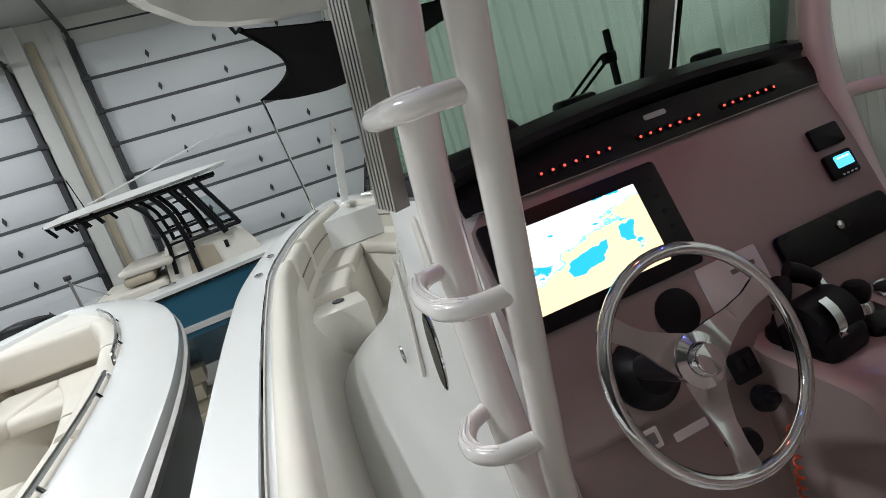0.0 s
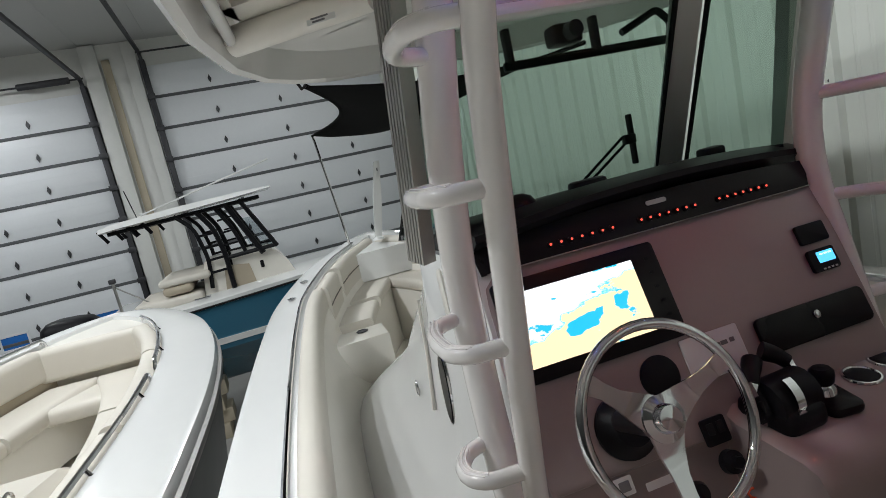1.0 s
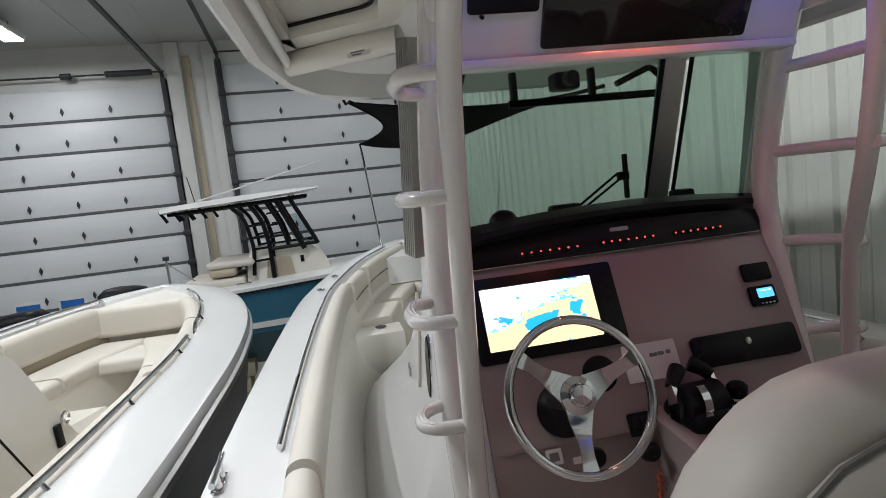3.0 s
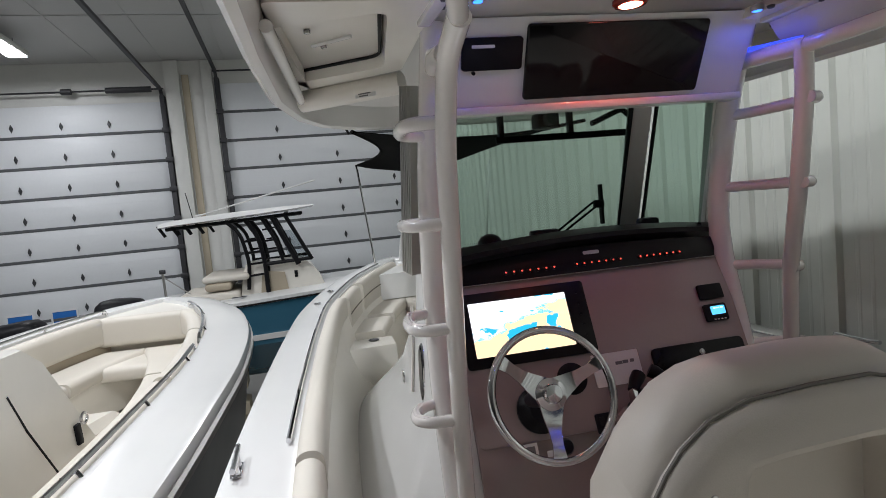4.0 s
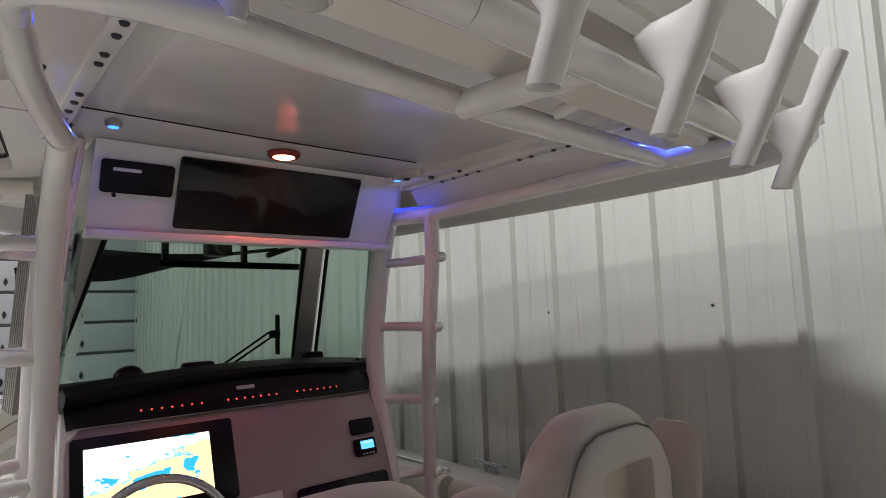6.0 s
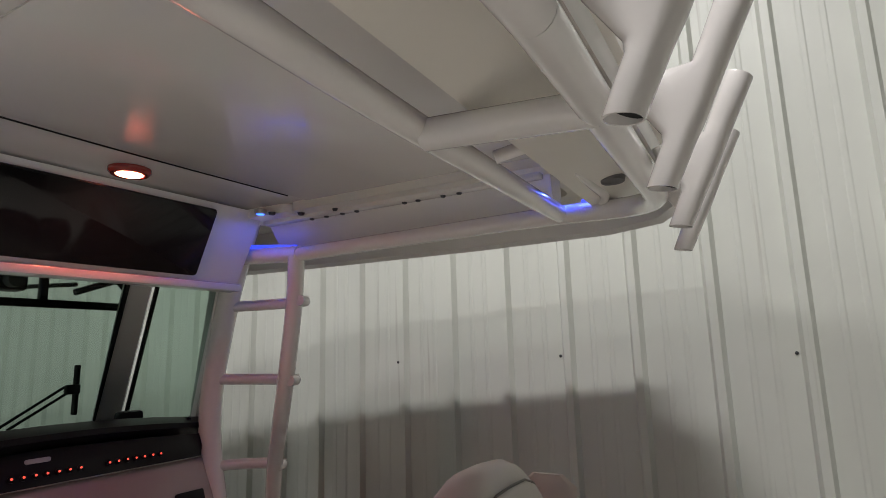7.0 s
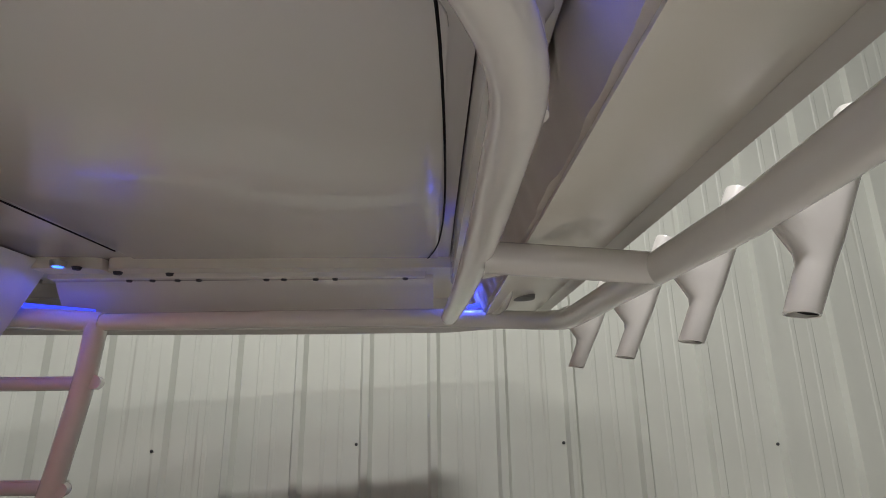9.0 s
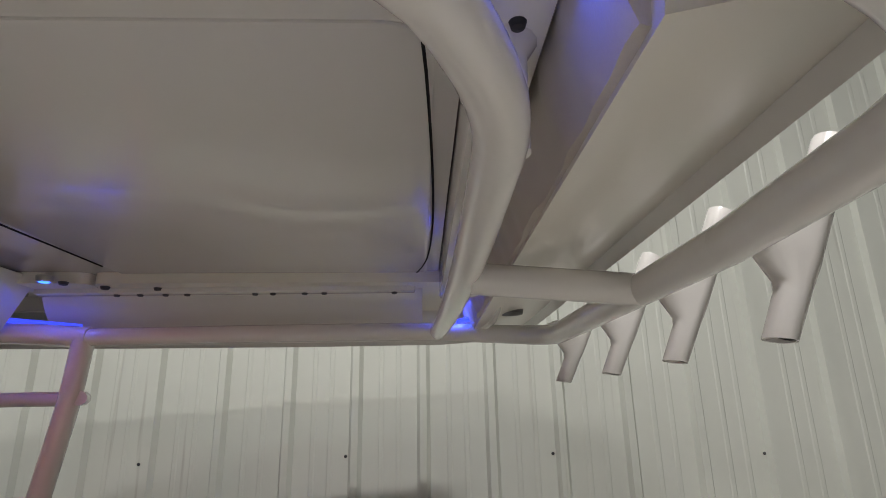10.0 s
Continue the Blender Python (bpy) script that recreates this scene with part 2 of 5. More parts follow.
def rounded(points, reach=0.06, seg=5):
    """A polyline with its inner corners rounded off."""
    pts = [Vector(p) for p in points]
    out = [pts[0]]
    for a, b, c in zip(pts, pts[1:], pts[2:]):
        r = min(reach, (a - b).length * 0.45, (c - b).length * 0.45)
        p, q = b + (a - b).normalized() * r, b + (c - b).normalized() * r
        for k in range(seg + 1):
            s = k / seg
            out.append(p * (1 - s) ** 2 + b * 2 * s * (1 - s) + q * s * s)
    return out + [pts[-1]]


def curve_through(points, n=8):
    """A smooth line (Catmull-Rom) through the points."""
    p = [Vector(q) for q in points]
    p = [p[0] * 2 - p[1]] + p + [p[-1] * 2 - p[-2]]
    out = []
    for i in range(1, len(p) - 2):
        for k in range(n):
            t = k / n
            a, b, c, d = p[i - 1], p[i], p[i + 1], p[i + 2]
            out.append(0.5 * (2 * b + (c - a) * t + (2 * a - 5 * b + 4 * c - d) * t * t + (3 * b - a - 3 * c + d) * t ** 3))
    return out + [p[-2]]


def sweep(path, section, up=(0, 0, 1), caps=True, closed=False):
    """A section of (side, up) points drawn along a path."""
    path = [Vector(p) for p in path]
    rings, n = [], len(path)
    ref = Vector(up)
    for i, p in enumerate(path):
        if closed:
            d = (path[(i + 1) % n] - path[i - 1]).normalized()
        else:
            d = (path[min(i + 1, n - 1)] - path[max(i - 1, 0)]).normalized()
        side = d.cross(ref)
        if side.length < 1e-4:
            side = d.cross(Vector((0, 1, 0)))
        side.normalize()
        v = side.cross(d).normalized()
        rings.append([p + side * a + v * b for a, b in section])
    if closed:
        rings.append(rings[0])
        bm = loft(rings, caps=False)
        bmesh.ops.remove_doubles(bm, verts=bm.verts, dist=1e-5)
        return bm
    return loft(rings, caps=caps)


def circle(r, n=12, ry=None):
    ry = ry or r
    return [(r * math.cos(2 * math.pi * k / n), ry * math.sin(2 * math.pi * k / n)) for k in range(n)]


def tube(points, r, n=14, reach=0.0, caps=True, closed=False):
    """A round pipe: the frame is carried along, so that it doesn't twist."""
    path = rounded(points, reach) if reach else [Vector(p) for p in points]
    rings, m = [], len(path)
    d0 = (path[1] - path[0]).normalized()
    side = d0.orthogonal().normalized()
    for i, p in enumerate(path):
        if closed:
            d = (path[(i + 1) % m] - path[i - 1]).normalized()
        else:
            d = (path[min(i + 1, m - 1)] - path[max(i - 1, 0)]).normalized()
        side = (side - d * side.dot(d)).normalized()
        v = d.cross(side)
        rad = r(i / (m - 1)) if callable(r) else r
        rings.append([p + (side * math.cos(2 * math.pi * k / n) + v * math.sin(2 * math.pi * k / n)) * rad for k in range(n)])
    if closed:
        bm = loft(rings + [rings[0]], caps=False)
        bmesh.ops.remove_doubles(bm, verts=bm.verts, dist=1e-5)
        return bm
    return loft(rings, caps=caps)


def lathe(profile, n=24):
    """Turned about z from (radius, z) points."""
    rings = [[(r * math.cos(2 * math.pi * k / n), r * math.sin(2 * math.pi * k / n), z) for k in range(n)] for r, z in profile]
    bm = loft(rings, caps=True)
    return bm


def plate(outline, z0, z1, bevel=0.0, seg=2):
    """A flat outline (x, y) given thickness."""
    bm = loft([[(x, y, z0) for x, y in outline], [(x, y, z1) for x, y in outline]])
    if bevel:
        rims = [e for e in bm.edges if abs(e.verts[0].co.z - e.verts[1].co.z) < 1e-6]
        bmesh.ops.bevel(bm, geom=rims, offset=bevel, segments=seg, profile=0.5, affect="EDGES")
    return bm


def round_rect(w, h, r, n=4, cx=0.0, cy=0.0):
    out = []
    for sx, sy, a0 in ((1, 1, 0), (-1, 1, 90), (-1, -1, 180), (1, -1, 270)):
        for k in range(n + 1):
            a = radians(a0 + 90 * k / n)
            out.append((cx + sx * (w / 2 - r) + r * math.cos(a), cy + sy * (h / 2 - r) + r * math.sin(a)))
    return out


def basis(origin, xdir, ydir):
    x = Vector(xdir).normalized()
    z = x.cross(Vector(ydir)).normalized()
    y = z.cross(x)
    m = Matrix((x, y, z)).transposed().to_4x4()
    m.translation = Vector(origin)
    return m


def dash_at(x, z, lift=0.0):
    """A pose on the slanted dash: local x to starboard, y up the dash, z out of it."""
    return basis((x, 0.84 + (z - 2.75) * 0.42 - 0.06 * (x - 1.1), z), (1, -0.06, 0), (0, 0.42, 1)) @ Matrix.Translation((0, 0, lift))


def box_at(x, z, lift=0.0):
    """A pose on the leaning face of the overhead electronics box."""
    return basis((x, 0.597 - (z - 3.35) * 0.5 - 0.057 * (x - 1.08), z), (1, -0.057, 0), (0, -0.5, 1)) @ Matrix.Translation((0, 0, lift))


def mirrored(points, cx):
    return [(2 * cx - p[0], *p[1:]) for p in points]


CX = 1.08


def pad(a0, a1, b0, b1, r=0.03, n=4):
    """A rounded section, from a0 to a1 inwards and b0 to b1 in height."""
    return round_rect(a1 - a0, b1 - b0, min(r, (a1 - a0) / 2.01, (b1 - b0) / 2.01), n, (a0 + a1) / 2, (b0 + b1) / 2)
# ---- warehouse ----
DOOR_Y, WALL_X, BACK_Y, LEFT_X = 12.0, 2.70, -14.0, -16.0
part("floor", box(LEFT_X, 5.0, BACK_Y, DOOR_Y + 0.3, -0.2, 0.0), CONC)
tagged(bpy.data.objects["floor"], "bare grey concrete warehouse floor", "floor", kind="structure")


def ceiling():
    bm = box(LEFT_X, 5.0, BACK_Y, DOOR_Y + 0.3, CEILING, CEILING + 0.1)
    for i in range(17):
        x = LEFT_X + 0.6 + i * 1.2
        box(x - 0.008, x + 0.008, BACK_Y, DOOR_Y, CEILING - 0.012, CEILING - 0.001, bm=bm)
    for i in range(8):
        y = BACK_Y + 1.6 + i * 3.6
        box(LEFT_X, WALL_X, y - 0.01, y + 0.01, CEILING - 0.014, CEILING - 0.002, bm=bm)
    ob = part("ceiling", bm, CEILM)
    tagged(ob, "grey-white sheet ceiling of the storage hall", "ceiling", kind="structure")


ceiling()
tagged(part("wall_back", box(LEFT_X, 5.0, BACK_Y - 0.2, BACK_Y, 0, CEILING), GREYWALL), "plain grey back wall", "wall", kind="structure")
tagged(part("wall_west", box(LEFT_X - 0.2, LEFT_X, BACK_Y, DOOR_Y, 0, CEILING), GREYWALL), "plain grey side wall", "wall", kind="structure")

DOORS = [(-6.75, -2.33), (-1.15, 3.40)]
DOOR_LOW, DOOR_TOP, PANEL = [0.25, 0.58], [5.767, 6.097], 0.613


def front_wall():
    wall = thing("wall_front", "white lined front wall with two tall door openings", "wall", kind="structure")
    spans = [(LEFT_X, DOORS[0][0]), (DOORS[0][1], DOORS[1][0]), (DOORS[1][1], 5.0)]
    for a, b in spans:
        part("pier", box(a, b, DOOR_Y, DOOR_Y + 0.25, 0, CEILING), WALLW, wall)
    for (a, b), top in zip(DOORS, DOOR_TOP):
        part("lintel", box(a, b, DOOR_Y, DOOR_Y + 0.25, top, CEILING), WALLW, wall)
    return wall


front_wall()


def hinge_mesh():
    bm = bmesh.new()
    ring = [(0, 0.085), (0.034, 0.012), (0.034, -0.012), (0, -0.085), (-0.034, -0.012), (-0.034, 0.012)]
    bm2 = loft([[(x, 0, z) for x, z in ring], [(x * 0.8, -0.02, z * 0.9) for x, z in ring]])
    return mesh_of(joined(bm, bm2), "hinge", STEELD)


HINGE = hinge_mesh()


def ring_box(x, y, z, w, h, t):
    """A flat upright frame facing -y."""
    out = [(x + a * w / 2, z + b * h / 2) for a, b in ((-1, -1), (1, -1), (1, 1), (-1, 1))]
    inn = [(x + a * (w / 2 - t), z + b * (h / 2 - t)) for a, b in ((-1, -1), (1, -1), (1, 1), (-1, 1))]
    return loft([[(px, y + 0.02, pz) for px, pz in out], [(px, y - 0.012, pz) for px, pz in out], [(px, y - 0.012, pz) for px, pz in inn], [(px, y + 0.02, pz) for px, pz in inn]], caps=False)


def sectional_door(number, x0, x1, low, top):
    door = thing(f"door_{number}", "closed white sectional overhead door with black hinges", "overhead door", kind="structure")
    w, y = x1 - x0, DOOR_Y - 0.06
    n = round((top - low) / PANEL)
    bm = box(-w / 2, w / 2, 0, 0.05, 0.012, PANEL - 0.012, 0.006)
    for zz in (0.2, 0.41):
        box(-w / 2 + 0.02, w / 2 - 0.02, -0.002, 0.0, zz - 0.003, zz + 0.003, bm=bm)
    panel = mesh_of(bm, "panel", DOORW)
    strip = mesh_of(box(-w / 2, w / 2, -0.008, 0.03, -0.03, 0.03, 0.004), "joint_strip", GASKET)
    part("bottom_panel", box(x0, x1, y, y + 0.05, 0.01, low - 0.012, 0.006), DOORW, door)
    for k in range(n):
        z = low + k * PANEL
        ob = new("panel", panel)
        ob.location, ob.parent = (x0 + w / 2, y, z), door
        s = new("joint_strip", strip)
        s.location, s.parent = (x0 + w / 2, y, z), door
        if k:
            for i in range(6):
                hx = x1 - 1.03 - i * 0.87 if number == 1 else x0 + 1.08 + i * 1.25
                if hx < x0 + 0.1 or hx > x1 - 0.1:
                    continue
                h = new("hinge", HINGE)
                h.location, h.parent = (hx, y - 0.012, z + 0.19), door
    if number == 1:
        for k in range(4):
            wx = x1 - 0.74 - k * 0.79
            pane = part("window_pane", box(wx - 0.22, wx + 0.22, y - 0.006, y + 0.01, 1.40, 1.64, 0.004), BLUEPANE, door, "small pane showing the blue dusk")
            part("pane_frame", ring_box(wx, y - 0.004, 1.52, 0.50, 0.30, 0.035), DOORW, pane)
    for x in (x0 - 0.04, x1 + 0.04):
        side = part("guide_rail", box(x - 0.05, x + 0.05, y - 0.10, y + 0.055, 0, top + 0.1, 0.01), STEELD, door)
        for k in range(n):
            part("roller_bracket", box(x - 0.075, x + 0.075, y - 0.13, y - 0.09, low + k * PANEL - 0.05, low + k * PANEL + 0.05, 0.008), STEELD, door)
        # the track bends back under the ceiling
        path = rounded([(x, y - 0.08, top - 0.1), (x, y - 0.10, top + 0.22), (x, y - 6.5, top + 0.34)], 0.35, 8)
        part("overhead_track", sweep(path, [(-0.03, -0.03), (0.03, -0.03), (0.03, 0.03), (-0.03, 0.03)], up=(1, 0, 0)), STEELD, door)
    shaft = part("torsion_shaft", tube([(x0 - 0.1, y - 0.16, top + 0.22), (x1 + 0.1, y - 0.16, top + 0.22)], 0.018, 8), STEELD, door)
    for f0, f1 in ((0.60, 0.64), (0.78, 0.97)):
        part("spring", tube([(x0 + w * f0, y - 0.16, top + 0.22), (x0 + w * f1, y - 0.16, top + 0.22)], 0.06, 12), STEELD, door)
    return door


for number in (1, 2):
    sectional_door(number, *DOORS[number - 1], DOOR_LOW[number - 1], DOOR_TOP[number - 1])


def pier_post():
    post = thing("wall_post", "white boxed post with a timber batten between the doors", "post", kind="structure")
    a, b = DOORS[0][1] + 0.12, DOORS[1][0] - 0.12
    part("casing", box(a, a + 0.28, DOOR_Y - 0.14, DOOR_Y - 0.004, 0, CEILING - 0.02, 0.01), WALLW, post)
    part("batten", box(a + 0.32, a + 0.46, DOOR_Y - 0.05, DOOR_Y - 0.004, 0, CEILING - 0.3, 0.006), WOOD, post)
    part("casing", box(b - 0.22, b, DOOR_Y - 0.10, DOOR_Y - 0.004, 0, CEILING - 0.02, 0.01), WALLW, post)


pier_post()


def ribbed_wall():
    """Trapezoid ribs every 305 mm with two low swages between, in sheets of three ribs."""
    wall = thing("wall_east", "white ribbed sheet-metal wall with screw heads and rust streaks", "wall", kind="structure")
    rib, pitch = 0.030, 0.3048
    prof = []
    for k in range(3):
        o = k * pitch
        prof += [(o - 0.030, 0), (o - 0.015, rib), (o + 0.015, rib), (o + 0.030, 0)]
        prof += [(o + 0.100, 0), (o + 0.106, 0.0025), (o + 0.120, 0.0025), (o + 0.126, 0)]
        prof += [(o + 0.178, 0), (o + 0.184, 0.0025), (o + 0.198, 0.0025), (o + 0.204, 0)]
    prof.append((3 * pitch - 0.0301, 0))
    ring = lambda z: [(-d, y, z) for y, d in prof] + [(0.02, y, z) for y, d in prof[::-1]]
    sheet = mesh_of(loft([ring(0), ring(CEILING)]), "sheet", WALLRIB, 20)
    screw = mesh_of(lathe([(0.007, 0), (0.007, 0.003), (0.004, 0.006), (0.0, 0.007)], 8), "screw", STEELD)
    y0 = -0.322 - 45 * pitch
    for i in range(29):
        ob = new("sheet", sheet)
        ob.location, ob.parent = (WALL_X, y0 + i * 3 * pitch, 0), wall
    rng = random.Random(4)
    for i in range(29):
        for z in (1.55, 3.04, 4.6):
            y = y0 + i * 3 * pitch + 0.042 + rng.uniform(-0.004, 0.004)
            s = new("screw", screw)
            s.matrix_world = basis((WALL_X - 0.001, y, z + rng.uniform(-0.015, 0.015)), (0, 0, 1), (0, 1, 0))
            if s.matrix_world.to_3x3() @ Vector((0, 0, 1)) @ Vector((1, 0, 0)) > 0:
                s.matrix_world = basis((WALL_X - 0.001, y, z), (0, 1, 0), (0, 0, 1))
            s.parent = wall
    # the wall runs a little out of line with the boats
    pin = Matrix.Translation((WALL_X, -0.3, 0))
    wall.matrix_basis = pin @ pose(0, 0, 0, 0, 0, -3.2) @ pin.inverted()
    return wall


def wall_material():
    m = mat("ribbed_wall_sheet", (0.645, 0.665, 0.605), 0.42, vary=0.06, stain=0.8, grain=9)
    nt = m.node_tree
    b = nt.nodes["Principled BSDF"]
    base = b.inputs["Base Color"].links[0].from_socket
    geo = nt.nodes.new("ShaderNodeNewGeometry")
    mp = nt.nodes.new("ShaderNodeMapping")
    mp.inputs["Scale"].default_value = (1, 16, 0.55)
    nz = nt.nodes.new("ShaderNodeTexNoise")
    nz.inputs["Scale"].default_value, nz.inputs["Detail"].default_value = 1.6, 4
    nt.links.new(geo.outputs["Position"], mp.inputs["Vector"])
    nt.links.new(mp.outputs["Vector"], nz.inputs["Vector"])
    ramp = nt.nodes.new("ShaderNodeMapRange")
    ramp.inputs["From Min"].default_value, ramp.inputs["From Max"].default_value = 0.66, 0.86
    ramp.inputs["To Max"].default_value = 0.55
    nt.links.new(nz.outputs["Fac"], ramp.inputs["Value"])
    mix = nt.nodes.new("ShaderNodeMix")
    mix.data_type = "RGBA"
    mix.inputs["B"].default_value = (0.20, 0.17, 0.13, 1)
    nt.links.new(ramp.outputs["Result"], mix.inputs["Factor"])
    nt.links.new(base, mix.inputs["A"])
    nt.links.new(mix.outputs["Result"], b.inputs["Base Color"])
    return m


WALLRIB = wall_material()


def ceiling_lamp(x, y):
    lamp = thing("ceiling_lamp", "long white high-bay lamp hanging below the ceiling", "ceiling lamp", "hall lamps")
    part("housing", box(x - 0.17, x + 0.17, y - 0.62, y + 0.62, CEILING - 0.28, CEILING - 0.18, 0.02), WALLW, lamp)
    part("diffuser", box(x - 0.14, x + 0.14, y - 0.58, y + 0.58, CEILING - 0.30, CEILING - 0.282, 0.004), WHITELAMP, lamp)
    for s in (-0.45, 0.45):
        part("hanger", tube([(x, y + s, CEILING - 0.18), (x, y + s, CEILING)], 0.006, 6), STEELD, lamp)


for lx, ly, watts in LAMPS:
    ceiling_lamp(lx, ly)
# ---- boats ----
SOLE = 1.48


def stations(rows, n=6):
    """Smooth rows of (y, half beam, height)."""
    return [tuple(p) for p in curve_through(rows, n)]


SHEER = stations([(-4.2, 1.44, 2.15), (-2.0, 1.46, 2.16), (-0.6, 1.46, 2.17), (0.6, 1.43, 2.185), (1.7, 1.34, 2.215), (2.9, 1.20, 2.26), (3.7, 1.06, 2.30), (4.5, 0.76, 2.38), (5.0, 0.44, 2.44), (5.28, 0.2, 2.48), (5.4, 0.02, 2.49)])


def side_strip(rows, cx, sign, offsets):
    """Skin along the sheer: offsets are (inwards, up) from the outer edge, going round."""
    rings = []
    for y, hb, z in rows:
        rings.append([(cx + sign * max(hb - a, 0.0), y, z + b) for a, b in offsets])
    return loft(rings)


def hull_skin(rows, cx, keel, deep):
    """Both hull sides with flare, chine and keel."""
    rings = []
    for y, hb, z in rows:
        f = min(1.0, max(0.0, hb / 1.2))
        port = [(cx - hb, y, z - 0.03), (cx - hb * 0.97, y, z - 0.25), (cx - hb * 0.86 * f ** 0.3, y, keel + 0.55), (cx, y, keel)]
        star = [(2 * cx - p[0], p[1], p[2]) for p in port[-2::-1]]
        inner = [(cx + hb - 0.06 * f, y, z - 0.05), (cx + hb * 0.8, y, keel + 0.62), (cx, y, keel + 0.08), (cx - hb * 0.8, y, keel + 0.62), (cx - hb + 0.06 * f, y, z - 0.05)]
        rings.append(port + star + inner)
    return loft(rings)


def cleat(at, along, parent=None):
    c = part("mooring_cleat", bmesh.new(), CHROME) if parent is None else None
    bm = tube([Vector((-0.11, 0, 0.045)), Vector((-0.06, 0, 0.042)), Vector((0.06, 0, 0.042)), Vector((0.11, 0, 0.045))], 0.010, 10)
    for s in (-0.035, 0.035):
        joined(bm, tube([Vector((s, 0, 0)), Vector((s, 0, 0.042))], lambda t: 0.016 - 0.006 * t, 10))
    joined(bm, box(-0.06, 0.06, -0.018, 0.018, 0, 0.006, 0.003))
    m = basis(at, along, Vector((0, 0, 1)).cross(Vector(along)))
    ob = part("cleat", bm, CHROME, parent, "polished steel cleat", m)
    return ob


def fishing_boat():
    boat = thing("fishing_boat", "white centre-console fishing boat with cream deck liner", "boat")
    part("hull", hull_skin(SHEER, CX, 0.55, 1.0), NAVY, boat, "dark navy hull side")
    # gunwale caps, one to a side
    for sign in (-1, 1):
        cap = [(0.0, -0.07), (-0.012, -0.03), (0.0, 0.0), (0.03, 0.012), (0.20, 0.018), (0.245, 0.010), (0.25, -0.05), (0.10, -0.08)]
        part("gunwale", side_strip(SHEER, CX, sign, cap), GELCOAT, boat, "glossy white gunwale cap")
        rows = [r for r in SHEER if 0.9 < r[0] < 5.05]
        rail = [(CX + sign * (hb - 0.215), y, z + 0.035) for y, hb, z in rows]
        part("grab_rail", tube(rail, 0.011, 8), CHROME, boat, "polished steel rail")
        part("rub_rail", side_strip(SHEER, CX, sign, [(-0.005, -0.10), (-0.025, -0.09), (-0.025, -0.06), (-0.005, -0.05)]), RUBBER, boat)
        liner = [(0.245, -0.03), (0.33, -0.12), (0.385, -0.38), (0.45, -0.56), (0.53, -0.65), (0.58, -0.68), (0.58, -0.72), (0.30, -0.75), (0.24, -0.5)]
        part("liner", side_strip([r for r in SHEER if r[0] < 5.2], CX, sign, liner), CREAM, boat, "cream moulded inner side")
        for y in (3.66, 4.12):
            r = min(SHEER, key=lambda s: abs(s[0] - y))
            rod = part("rod_holder", lathe([(0.034, 0), (0.034, 0.006), (0.026, 0.008), (0.022, 0.002), (0.020, -0.03), (0.0, -0.03)], 16), CHROME, boat, "flush steel rod holder",
                       Matrix.Translation((CX + sign * (r[1] - 0.11), r[0], r[2] + 0.017)))
            rod.scale = (0.9, 1.5, 1)
        cleat((CX + sign * 1.365, 0.84, 2.208), (0, 1, 0), boat)
    rows = [(y, hb - 0.05, SOLE) for y, hb, z in SHEER if y < 5.0]
    part("deck", loft([[(CX - hb, y, SOLE), (CX + hb, y, SOLE), (CX + hb, y, SOLE - 0.05), (CX - hb, y, SOLE - 0.05)] for y, hb, z in rows]), CREAM, boat, "cream non-skid deck")
    return boat


fishing_boat()


def bolster(y0, y1, cx, sign, rows, group):
    ob = thing("bolster_cushion", "padded cream vinyl bolster along the inner gunwale", "cushion", group)
    use = [r for r in rows if y0 <= r[0] <= y1]
    part("cushion", side_strip(use, cx, sign, pad(0.238, 0.345, -0.16, 0.035, 0.05, 5)), VINYL, ob)
    return ob


FINE = stations(SHEER, 3)
bolster(0.83, 3.75, CX, -1, FINE, "gunwale bolsters")
bolster(-3.0, 0.80, CX, -1, FINE, "gunwale bolsters")
bolster(0.9, 3.75, CX, 1, FINE, "gunwale bolsters")
bolster(-3.0, 0.86, CX, 1, FINE, "gunwale bolsters")


def bow_lounge(sign):
    seat = thing("bow_lounge", "cream moulded bow seat with padded vinyl cushions", "boat seat", "bow seats")
    x = lambda d: CX + sign * d
    rows = [r for r in FINE if 3.55 < r[0] < 5.15]
    part("seat_base", side_strip(rows, CX, sign, [(0.30, -0.98), (0.66, -0.98), (0.62, -0.42), (0.30, -0.42)]), CREAM, seat)
    for k, (y0, y1) in enumerate(((3.75, 4.25), (4.27, 5.10))):
        use = [r for r in FINE if y0 < r[0] < y1]
        part("seat_cushion", side_strip(use, CX, sign, pad(0.33, 0.64, -0.42, -0.31, 0.04, 4)), VINYL, seat)
        part("backrest", side_strip(use, CX, sign, pad(0.245, 0.36, -0.29, 0.02, 0.05, 4)), VINYL, seat)
        part("piping", tube([(CX + sign * max(hb - 0.362, 0), y, z - 0.13) for y, hb, z in use], 0.006, 6), PIPING, seat)
    part("cup_insert", lathe([(0.045, 0), (0.045, 0.005), (0.036, 0.008), (0.032, 0.002), (0, 0.002)], 20), STEELD, seat, m=Matrix.Translation((x(0.52), 3.62, 1.955)))
    part("step", plate([(x(0.86), 3.42), (x(0.36), 3.42), (x(0.34), 3.74), (x(0.80), 3.74)], SOLE, 1.95, 0.02), CREAM, seat)
    return seat


